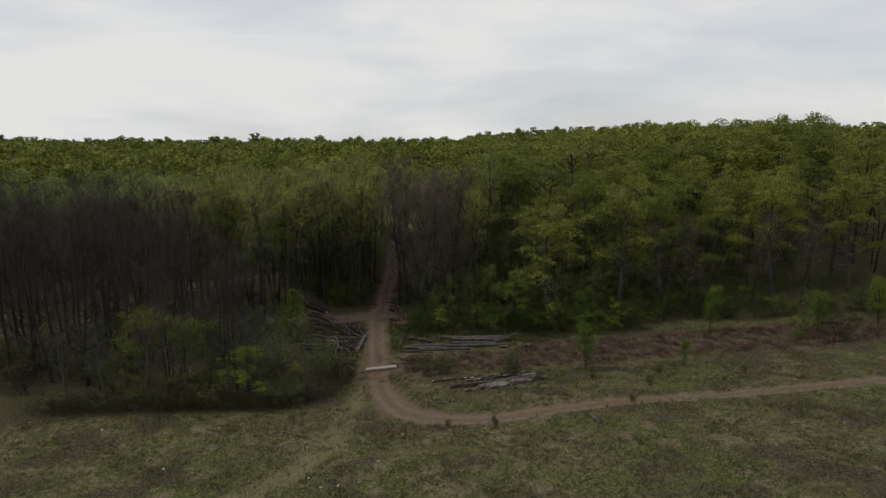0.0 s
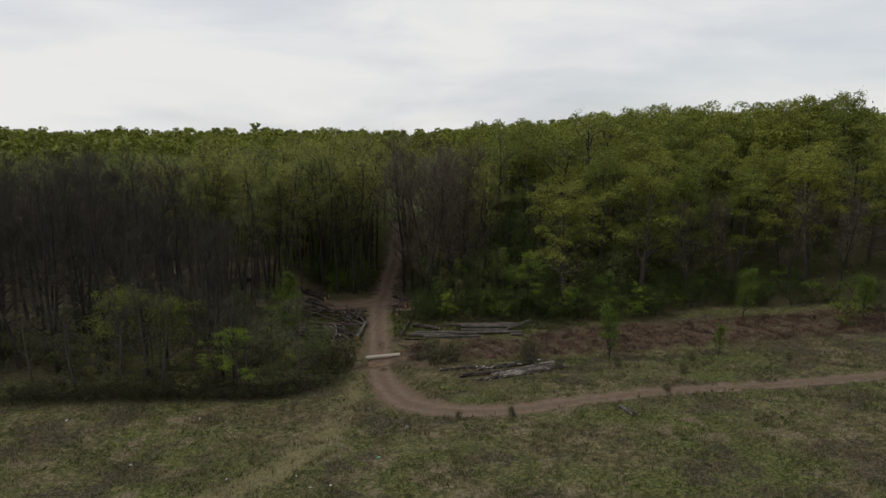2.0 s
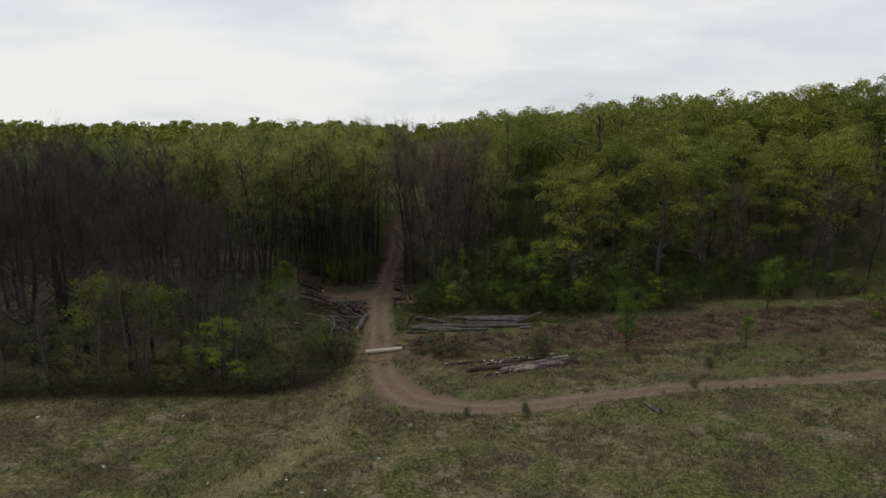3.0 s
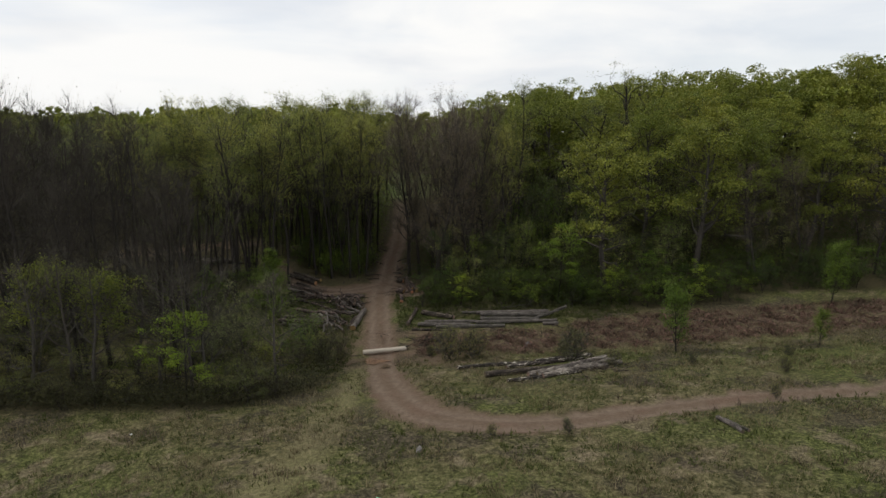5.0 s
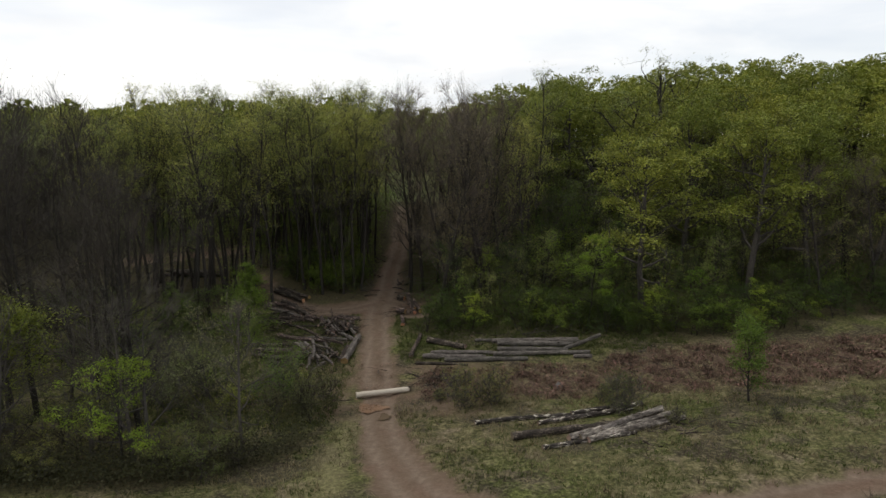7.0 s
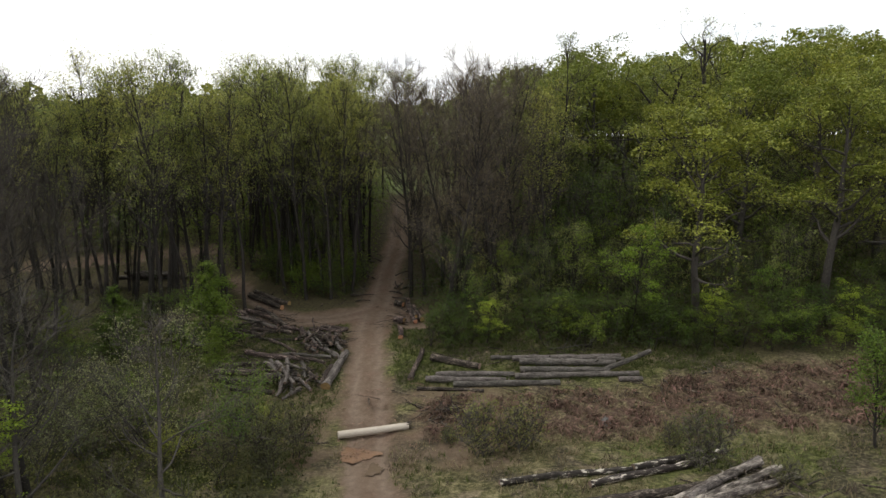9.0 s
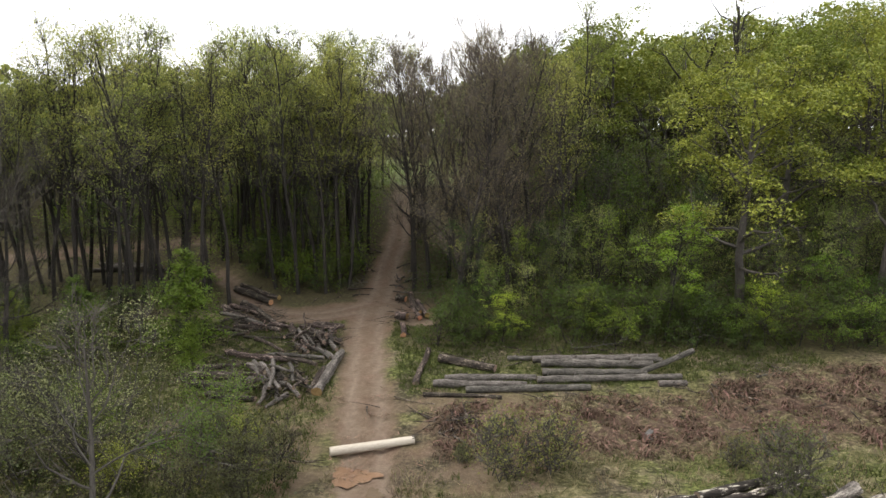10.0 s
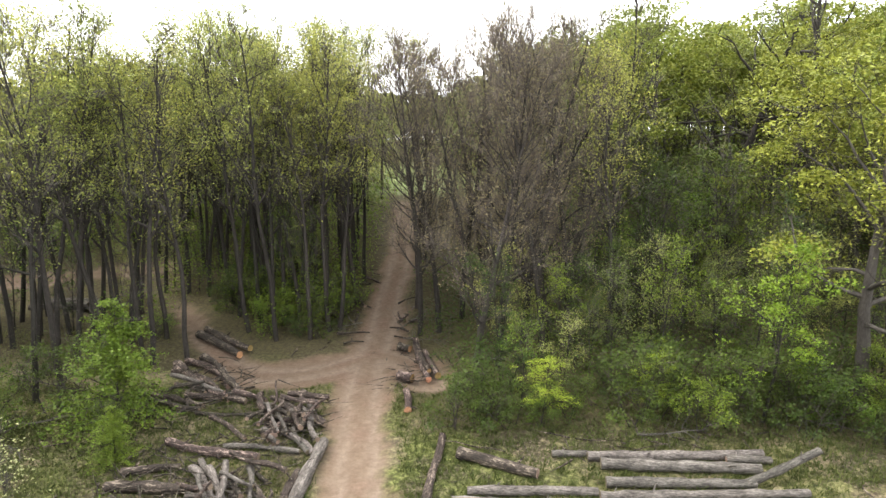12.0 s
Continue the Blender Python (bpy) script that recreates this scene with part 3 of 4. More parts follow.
stand(bare, spots(east_bare, 1.0, 1.14, 3) + spots([(29.5, 79.6), (34.6, 80.6), (41.5, 79.5), (47.5, 78.5), (36.0, 86.5), (52.0, 84.5), (44.0, 86.0)], 0.55, 0.8, 3))
brown_west = [(-23.6, 62.0), (-20.4, 60.6)] + scatter(34, -56, -18, 59.5, 84, 2.7, lambda x, y: x < -6.5 - 0.74 * (y - 45.6)) + scatter(26, -78, -46, 62, 104, 4.2, lambda x, y: x < -6.5 - 0.74 * (y - 45.6))
extra_bare = [make_tree("bare_tree", "tall leafless tree with dense dark brown twigs", "tree", G_FOREST,
                        grow_tree(50 + k, 13.8, 0.18, 0.2, 3.4, 20, 0.18, 8, 10, 1.0, rise=0.18, limb_share=0.42, thin=0.009, up_bias=0.4), bark_dark, twig_dark, 900, 0.036, 0.3, leaf_thorn) for k in range(2)]
stand(extra_bare, [(x, y, s * (1.22 if x < -30 else 1.0), turn, k) for x, y, s, turn, k in spots(brown_west, 0.88, 1.08, 2)])
oak_spots = [(14.3, 79.8), (24.5, 82.0), (31, 84), (38, 86), (46, 83), (55, 80.5), (63, 80), (20.5, 88), (27.5, 90), (35, 92), (42, 90), (50, 90), (58, 89), (16.8, 92.5),
             (24, 96), (32, 99), (40, 98), (48, 98), (56, 98), (65, 95), (5, 99), (12, 103.5), (19, 104.5), (27, 105), (36, 105), (45, 105), (54, 105), (63, 104)]
stand(oaks, [(x, y, s * (1.0 if y < 95 else 1.08), turn, k) for x, y, s, turn, k in spots(oak_spots, 0.92, 1.12, 3)])
stand(gaunt, [(13.7, 99.8, 1.07, 40, 0), (21.5, 98.5, 1.1, 160, 1), (31, 103, 1.05, 250, 0)])
stand(greens, [(-0.6, 79.2, 0.5, 75, 1), (4.4, 79.6, 0.45, 10, 0), (14.2, 76.6, 0.5, 200, 1), (22.5, 75.6, 0.55, 250, 0), (9.2, 78.6, 1.1, 20, 0), (18.5, 78.6, 0.62, 120, 1), (-19.2, 56.4, 0.9, 50, 1)])
meadow_tree = make_tree("young_tree", "bushy young tree in fresh leaf standing in the meadow", "tree", "young trees in the meadow",
                        grow_tree(124, 4.9, 0.07, 0.13, 1.3, 20, 0.2, 4, 4, 0.45, rise=0.12, steep=0.9), bark_dark, twig_dark, 6500, 0.05, 0.17, leaf_fresh, 0.9)
stand([meadow_tree], [(15.7, 63.4, 1.0, 10, 0), (33.0, 72.6, 1.0, 200, 0), (26.0, 62.4, 0.5, 80, 0), (52, 70, 1.1, 10, 0), (44.5, 69.5, 0.9, 60, 0)])
under = scatter(36, -2, 36, 82.5, 97, 1.7) + scatter(14, -40, -13, 92, 100, 2.2)
tall_under = scatter(24, 2, 30, 87, 104, 2.2)
slope_young = scatter(22, -3, 24, 81, 88.5, 1.5)
stand(poles, spots(slope_young, 0.55, 1.0, 3) + spots(under, 0.6, 1.2, 3) + spots(tall_under, 1.1, 1.5, 3))
edge_shrubs = [(x, float(wood_edge(x)) + 0.8 + 0.5 * math.sin(x * 1.7)) for x in np.arange(-4.6, 58, 1.35)] + [(x, float(wood_edge(x)) + 2.8 + 0.8 * math.sin(x * 2.3)) for x in np.arange(-3.5, 40, 1.7)]
edge_shrubs += scatter(20, -44, -23.5, 70, 86, 2.2)
edge_shrubs += [(42.5, 68.5), (45.8, 67.4), (39, 69)]
edge_shrubs += scatter(24, -24, -12.5, 91, 98, 1.5) + scatter(8, -34, -24, 70, 79, 2.2)
edge_shrubs = [p for k, p in enumerate(edge_shrubs) if k % 9 != 5] + [(x, float(wood_edge(x)) + 4.9 + 1.0 * math.sin(x * 1.9)) for x in np.arange(6, 44, 1.6)]
stand(shrubs, spots(edge_shrubs, 0.5, 1.2, 3))
tall_wood = grow_tree(121, 6.3, 0.07, 0.05, 3.0, 24, 0.15, 4, 4, 0.45, rise=0.0)
tall_rng = np.random.RandomState(121)
tall_wood.tips = []
for k in range(190):
    z, t = 0.5 + 5.9 * tall_rng.uniform() ** 1.3, k * 2.4 + tall_rng.uniform(-0.5, 0.5)
    reach_here = min(1.0, (1 - z / 6.9) * 1.35) ** 0.8 * 3.0 * tall_rng.uniform(0.5, 1.12)
    tall_wood.tips += [np.array([math.cos(t) * q, math.sin(t) * q, z - 0.12 * q]) for q in np.linspace(0.25, 1, 6) * reach_here]
tall_shrub = make_tree("young_tree", "dense conical green young tree beside the log piles", "tree", "young trees at the wood's edge", tall_wood, bark_dark, twig_dark, 12000, 0.068, 0.13, leaf_fresh, 1.0)
stand([tall_shrub], [(-20.2, 79.6, 1.0, 0, 0), (-26.3, 78.6, 0.72, 90, 0), (-29.2, 77.2, 0.6, 150, 0), (-18.8, 76.6, 0.4, 40, 0)])
pale_shrub = make_tree("pale_shrub", "tall loose shrub with pale grey-green opening buds", "shrub", "bushes along the ditch",
                       grow_tree(122, 6.3, 0.05, 0.15, 1.8, 8, 0.2, 6, 8, 0.6, stems=5), bark_grey, twig_slim, 6500, 0.04, 0.24, leaf_pale)
stand([pale_shrub], [(-18.2, 65.8, 1.0, 0, 0), (-21.5, 62.2, 0.8, 140, 0)])
crowned = make_tree("olive_tree", "small rounded tree with olive-yellow young leaves", "tree", "small trees along the ditch",
                    grow_tree(123, 5.6, 0.09, 0.5, 2.0, 12, 0.2, 6, 5, 0.5, rise=0.15), bark_grey, twig_grey, 6500, 0.06, 0.2, leaf_lime, lobes=36, lobe_size=0.8, top=0.5)
stand([crowned], [(-27.0, 59.6, 1.28, 0, 0), (-31.5, 60.2, 1.2, 140, 0)])
ditch = [(-12.0, 61.0), (-11.2, 62.8), (-13.2, 58.6), (-10.6, 65.2), (-13.2, 62.3), (-15.2, 57.0), (-11.9, 63.8), (-12.6, 59.6)] + [(x, float(bank_edge(x)) + 1.4 + 0.5 * math.sin(x * 3)) for x in np.arange(-36, -12.5, 1.5)] + scatter(5, -36, -14, 56.5, 61, 2.4, lambda x, y: y > bank_edge(x) + 2)
ditch = [(x, y) for x, y in ditch if not (-21.8 < x < -17.2 and y < 56.3)]
stand(thorns, [(x, y, s * (0.62 if y < 56.5 and x < -15.5 else 0.95), turn, k) for x, y, s, turn, k in spots(ditch, 0.75, 1.1, 3)])
leafy = [make_tree("leafy_bush", "soft pale-green bush with small new leaves", "shrub", "bushes along the ditch",
                   grow_tree(126 + k, 2.4, 0.03, 0.1, 1.0, 5, 0.24, 2, 7, 0.4, stems=4), bark_grey, twig_grey, 3000, 0.036, 0.2, (leaf_pale, leaf_lime, leaf_fresh)[k], 0.8) for k in range(3)]
stand(leafy, spots([(-16.8, 64.2), (-13.6, 64.8), (-19.6, 67.4), (-21.5, 69.8), (-20.8, 65.2), (-12.3, 66.8), (-22.4, 66.8), (-14.4, 68.6)], 0.8, 1.3, 3))
far_ditch = scatter(26, -54, -33, 57.5, 70, 2.0, lambda x, y: y > bank_edge(x) + 1.5)
stand(thorns, spots(far_ditch, 0.85, 1.25, 3))
grey_spots = [(-32, 54.8), (-28.8, 55.4), (-25.2, 55.9), (-19.3, 57.6), (-13.7, 58.2)] + scatter(8, -38, -15.5, 56.5, 61.5, 3.2)
stand(greys, spots(grey_spots, 0.7, 1.15, 2))
wispy = [make_tree("wispy_bush", "thin wispy olive-green bush in the dry grass", "shrub", "bushes in the meadow",
                   grow_tree(130 + k, 1.9, 0.018, 0.1, 0.55, 6, 0.2, 4, 5, 0.3, stems=7), bark_grey, twig_slim, 2200, 0.03, 0.14, leaf_wisp) for k in range(2)]
stand(wispy, [(-1.75, 64.7, 1.4, 0, 0), (-0.15, 65.6, 1.25, 50, 1), (7.8, 62.3, 1.3, 99, 0), (-3.4, 66.6, 0.5, 10, 1), (9.9, 60.2, 0.6, 70, 1), (7.2, 65.2, 0.7, 30, 1), (20.3, 56.6, 0.55, 9, 0), (15.4, 59.9, 0.45, 0, 1),
              (17.2, 52.0, 0.4, 0, 0), (0.4, 48.2, 0.35, 0, 1), (4.4, 48.0, 0.4, 44, 0), (22.5, 60.5, 0.5, 5, 1), (30.5, 58.5, 0.45, 7, 0)])


# ---- woods behind, past counting ----
def small_crown(r, tall, leaves, size, lobes):
    """Trunk, a few limbs and a domed crown of leafy lobes: one tree of the far woods."""
    w = Wood(r.randint(100000))
    trunk, _ = w.branch((0, 0, -0.3), (0, 0, 1), tall * 0.9, 0.2, 4 if lobes > 6 else 3, 3, 0.05, 0)
    wide, deep = r.uniform(1.7, 2.5), r.uniform(2.6, 4.0)
    heart = trunk[-1] - (0, 0, deep * 0.75)
    points = []
    for k in range(lobes):
        t, up = k * 2.4 + r.uniform(-0.4, 0.4), r.uniform(-0.8, 1.0)
        flat = math.sqrt(max(0.0, 1 - max(up, 0) ** 2))
        c = heart + np.array([math.cos(t) * flat * wide, math.sin(t) * flat * wide, up * deep])
        w.branch(heart - (0, 0, deep * 0.6), c - heart + (0, 0, deep * 0.6), float(np.linalg.norm(c - heart)) + 0.5, 0.06, 3, 2, 0.1, 0)
        n = leaves // lobes
        d = r.normal(0, 1, (n, 3))
        d[:, 2] = np.abs(d[:, 2]) * 1.2 - 0.35
        d /= np.linalg.norm(d, axis=1, keepdims=True)
        points.append(c + d * r.uniform(0.75, 1.15) * (1 + r.normal(0, 0.13, (n, 1))))
    return np.array(w.v), w.f, leaf_cloud(np.concatenate(points), size, r)


def woods(name, label, places, leaves, size, variants, seed, material, low=14.8, high=17.8):
    """A stretch of woodland as one mass: trunks and leaves."""
    r = np.random.RandomState(seed)
    kinds = [small_crown(r, r.uniform(low, high), leaves, size, 14 if leaves > 300 else 6) for _ in range(variants)]
    tv, tf, lv = [], [], []
    base = 0
    for x, y in places:
        v, f, lf = kinds[r.randint(variants)]
        c, s = math.cos(a := r.uniform(0, 6.28)), math.sin(a)
        k = r.uniform(0.88, 1.12)
        turn = np.array([[c, -s, 0], [s, c, 0], [0, 0, 1]]).T * k
        o = np.array([x, y, float(height(x, y))])
        lv.append(lf @ turn + o)
        if leaves > 100:
            tv.append(v @ turn + o)
            tf += [tuple(i + base for i in q) for q in f]
            base += len(v)
    lv = np.concatenate(lv)
    leaf_mass = mesh("foliage", lv, np.arange(len(lv)).reshape(-1, 3), material, False)
    if not tv:
        return tagged(new(name, leaf_mass), label, "woodland", kind="stuff")
    ob = tagged(new(name, mesh(name, np.concatenate(tv), tf, bark_dark)), label, "woodland", kind="stuff")
    return tagged(part("foliage", leaf_mass, ob), kind="stuff")


def grid_spots(x0, x1, y0, y1, gap, seed, keep=lambda x, y: True):
    r = np.random.RandomState(seed)
    out = []
    for x in np.arange(x0, x1, gap):
        for y in np.arange(y0, y1, gap):
            a, b = x + r.uniform(-0.45, 0.45) * gap, y + r.uniform(-0.45, 0.45) * gap
            if keep(a, b):
                out.append((a, b))
    return out


def off_lane(x, y):
    return abs(x + 9.3) > (2.4 if y < 126 else 7.0) or y > 178


woods("woods_behind", "spring woodland of slim trees behind the forest edge",
      grid_spots(-60, 5, 104, 128, 3.6, 1, off_lane) + grid_spots(-90, -60, 104, 128, 4.0, 2), 900, 0.15, 8, 11, leaf_olive, 11.5, 14.5)
woods("hillside_woods", "lime-green woodland on the rising slope",
      grid_spots(6, 75, 105, 150, 4.0, 3) + grid_spots(66, 95, 70, 105, 5.0, 4), 1150, 0.18, 8, 12, leaf_lime, 14.6, 18.0)
woods("distant_woods", "distant woodland canopy reaching to the horizon",
      grid_spots(-160, 5, 129, 260, 7.0, 5, off_lane) + grid_spots(5, 170, 151, 260, 7.0, 6), 240, 0.42, 8, 13, leaf_lime, 13.5, 16.5)
woods("horizon_woods", "hazy dark woodland on the horizon",
      grid_spots(-420, 420, 262, 620, 17, 7), 90, 1.1, 6, 14, leaf_olive, 14, 17)


def undergrowth(name, label, places, leaves, size, tall, seed, material):
    """Low leafy growth on the forest floor as one mass."""
    r = np.random.RandomState(seed)
    c = np.array([(x, y, float(height(x, y))) for x, y in places])
    p = np.repeat(c, leaves, 0)
    n = len(p)
    p = p + r.normal(0, 1, (n, 3)) * (0.75, 0.75, 0) + np.stack([np.zeros(n), np.zeros(n), tall * r.beta(1.6, 1.4, n)], 1)
    v = leaf_cloud(p, size, r)
    tagged(new(name, mesh(name, v, np.arange(n * 3).reshape(-1, 3), material, False)), label, "undergrowth", kind="stuff")


def off_track(x, y):
    return from_track([x], [y])[0][0] > 1.0


undergrowth("undergrowth", "fresh green undergrowth on the shaded forest floor",
            grid_spots(-25, -12, 92, 128, 2.1, 21, off_track) + grid_spots(-45, -25, 103, 128, 2.4, 24, off_track), 300, 0.085, 3.0, 31, leaf_fresh)
# Bushes whose dark colour stands for the shaded floor under the bare trees.
undergrowth("ditch_undergrowth", "undergrowth beneath the bare trees, their shade put into its dark colour", grid_spots(-56, -30, 59, 71, 2.2, 41), 240, 0.06, 2.2, 43, leaf_shaded)
undergrowth("hollow_undergrowth", "low olive-green growth under the western trees", grid_spots(-46, -23, 68, 92, 1.7, 44, off_track), 130, 0.045, 0.5, 45, leaf_wisp)
undergrowth("slope_undergrowth", "dark green undergrowth beneath the trees of the slope", grid_spots(-8, 60, 84, 104, 2.3, 22, off_track), 240, 0.075, 2.2, 37, leaf_green)
undergrowth("bramble_growth", "low dark brambles on the ditch's grassy bank",
            grid_spots(-36, -11, 56, 67, 1.6, 23, lambda x, y: y > bank_edge(x) + 2.5), 70, 0.05, 0.6, 32, leaf_wisp)
# Brambles that also draw the shadow at the thicket's base, by colour.
undergrowth("bramble_edge", "tangled brambles along the meadow's edge, coloured dark as the thicket's shade",
            [(x + 0.5 * math.sin(5 * x + 9 * d), float(bank_edge(x)) + d) for x in np.arange(-38, -10, 0.7) for d in (1.5, 2.1, 2.8)], 210, 0.06, 1.3, 35, leaf_shaded)
undergrowth("thicket", "dense thicket closing the view between the far trunks",
            grid_spots(-75, 5, 129, 140, 3.0, 25, lambda x, y: abs(x + 9.3) > 4.5) + grid_spots(-60, 20, 176, 186, 3.0, 26), 300, 0.2, 9.5, 33, leaf_olive)
undergrowth("slope_thicket", "leafy thicket under the trees of the slope",
            grid_spots(4, 110, 112, 120, 3.0, 28) + grid_spots(4, 120, 150, 160, 3.6, 29), 210, 0.2, 11.0, 36, leaf_olive)
undergrowth("bushy_rise", "grassy bushes on the rise beyond the end of the track",
            grid_spots(-22, 2, 146, 152, 2.2, 27), 120, 0.14, 2.2, 34, leaf_haze)

def bracken(name, label, places, seed, material):
    """Collapsed bracken: clumps of drooping fronds, each a bent tapering strip, as one mass."""
    r = np.random.RandomState(seed)
    v, f = [], []
    for x, y in places:
        z, size = float(height(x, y)), r.uniform(0.6, 1.25)
        lean = r.uniform(0, 6.283)
        for k in range(24):
            t = lean + r.normal(0, 1.6)
            long, high, w = size * r.uniform(0.25, 0.7), size * r.uniform(0.08, 0.45), r.uniform(0.012, 0.03) * size
            side = np.array([-math.sin(t), math.cos(t), 0.0]) * w
            base = len(v)
            o = np.array([x + r.normal(0, 0.22), y + r.normal(0, 0.22), z])
            for u, lift, wide in ((0.0, 0.1, 0.8), (0.35, 0.9, 1.3), (0.75, 0.75, 1.0), (1.0, 0.2, 0.3)):
                p = o + np.array([math.cos(t) * long * u, math.sin(t) * long * u, high * lift])
                skew = np.array([0, 0, r.normal(0, 0.5) * w])
                v += [(p - side * wide - skew).tolist(), (p + side * wide + skew).tolist()]
            f += [(base + 2 * q, base + 2 * q + 1, base + 2 * q + 3, base + 2 * q + 2) for q in range(3)]
    tagged(new(name, mesh(name, v, f, material, False)), label, "bracken", kind="stuff")


bracken("bracken_clumps", "collapsed rust-brown dead bracken in clumps along the ditch",
        [(x, y) for x, y in grid_spots(-4, 52, 64, 75, 0.62, 38) if abs(y - float(belt_mid(x))) < float(belt_half(x)) + 0.5 * wobble(x, y, 4, 44) - 0.3 and wobble(x, y, 2.2, 48) > -0.12 and from_track([x], [y])[0][0] > 0.4], 38, bracken_brown)


# ---- timber ----
def log(x0, y0, x1, y1, r, lift=0.0, lift1=None, bark=bark_log, label="felled grey-barked log lying on the ground", group="felled logs", taper=0.85, crook=0.06, ends=grey_end, seed=0, kind="log", knots=2, uneven=0.07):
    """A felled trunk between two ground points, with its two sawn faces as parts."""
    g = np.random.RandomState(int(abs(x0 * 131 + y0 * 17 + x1 * 7) * 10) % 100000 + seed)
    lift1 = lift if lift1 is None else lift1
    a = np.array([x0, y0, float(height(x0, y0)) + r * 0.9 + lift])
    b = np.array([x1, y1, float(height(x1, y1)) + r * taper * 0.9 + lift1])
    length = float(np.linalg.norm(b - a))
    steps, sides = max(5, int(length / 0.45)), 11
    way = Vector((b - a).tolist()).normalized()
    m = Matrix.Translation(a.tolist()) @ way.to_track_quat("Z", "Y").to_matrix().to_4x4()
    bend = g.normal(0, 1, (2, 3))
    v, f = [], []
    for k in range(steps + 1):
        u = k / steps
        cx = crook * length * 0.25 * (bend[0, 0] * math.sin(3.14 * u) + 0.4 * bend[0, 1] * math.sin(6.28 * u))
        cy = crook * length * 0.06 * bend[1, 0] * math.sin(3.14 * u)
        rr = r * (1 + (taper - 1) * u) * (1 + uneven * g.normal())
        for s in range(sides):
            t = s * 2 * math.pi / sides
            q = rr * (1 + uneven * g.normal())
            v.append((cx + q * math.cos(t), cy + q * math.sin(t), length * u))
    for k in range(steps):
        for s in range(sides):
            t = (s + 1) % sides
            f.append((k * sides + s, k * sides + t, (k + 1) * sides + t, (k + 1) * sides + s))
    ob = tagged(new(kind, mesh(kind, v, f, bark)), label, "log", group)
    ob.matrix_world = m
    for first, out in ((0, -0.004), (steps * sides, 0.004)):
        ring = [(p[0], p[1], p[2] + out) for p in v[first:first + sides]]
        order = list(range(sides)) if out > 0 else list(range(sides))[::-1]
        part("cut_face", mesh("cut_face", ring, [tuple(order)], ends, False), ob)
    for k in range(knots):
        u, t = g.uniform(0.1, 0.9), g.uniform(-0.6, 3.7)
        i = min(int(u * steps), steps) * sides
        mid_at = np.mean(v[i:i + sides], 0)
        out_way = np.array([math.cos(t), math.sin(t), g.uniform(0.2, 0.9)])
        w = Wood(int(g.randint(9999)))
        w.branch(mid_at + out_way * r * 0.5, out_way, r * g.uniform(0.8, 2.2), r * g.uniform(0.18, 0.4), 5, 2, 0.1, 0)
        part("branch_stub", mesh("branch_stub", w.v, w.f, bark), ob)
    return ob


white_log = log(-9.0, 67.3, -5.45, 68.4, 0.2, label="pale barkless log lying across the muddy track", bark=bare_log, ends=bare_log, taper=0.9, crook=0.008, knots=0, uneven=0.02)
for k in range(9):
    t = k * 2.4
    part("splinter", mesh("splinter", [(0.16 * math.cos(t), 0.16 * math.sin(t), 3.62), (0.16 * math.cos(t) + 0.06, 0.16 * math.sin(t), 3.62), (0.16 * math.cos(t), 0.16 * math.sin(t) + 0.06, 3.62),
                                      (0.22 * math.cos(t), 0.22 * math.sin(t), 4.05 + 0.12 * math.sin(k * 5))], [(0, 1, 3), (1, 2, 3), (2, 0, 3), (0, 2, 1)], bark_log, False), white_log, "grey splintered end")

G_RACK, G_WEST, G_FRONT = "logs laid out by the ditch", "heaped logs beside the track", "logs in the meadow"
GREY = "straight grey-barked log laid on the grass"
for x0, y0, x1, y1, r in ((0.9, 76.3, 7.9, 76.0, 0.22), (1.3, 75.7, 7.3, 74.9, 0.25), (1.2, 74.5, 6.7, 74.1, 0.21), (0.8, 73.7, 8.3, 73.4, 0.19), (-4.1, 74.3, 0.8, 74.0, 0.2),
                          (-4.7, 73.7, 0.2, 73.2, 0.21), (-0.5, 76.7, 1.2, 76.6, 0.15), (6.3, 75.7, 8.0, 75.5, 0.18), (6.9, 72.8, 8.3, 72.7, 0.18), (-3.0, 72.9, 3.4, 72.7, 0.19)):
    log(x0, y0, x1, y1, r, label=GREY, group=G_RACK, crook=0.03)
log(6.4, 74.1, 9.4, 74.8, 0.16, 0.05, 0.75, label="grey log propped up at one end", group=G_RACK, crook=0.03)
log(-4.4, 76.9, -1.3, 75.2, 0.26, label="thick dark log with shaggy brown bark", bark=bark_log_dark, group=G_RACK, crook=0.03)
log(-5.1, 78.5, -5.6, 73.8, 0.17, label="dark weathered log lying beside the track", bark=bark_log_dark, group=G_RACK)
log(-5.35, 76.5, -5.75, 73.8, 0.13, label="dark weathered log lying beside the track", bark=bark_log_dark, group=G_RACK)
log(-5.2, 72.7, -1.2, 72.1, 0.12, label="thin dark pole lying beside the track", bark=bark_log_dark, group=G_RACK)

HEAP = "crooked brown log in a loose heap beside the track"
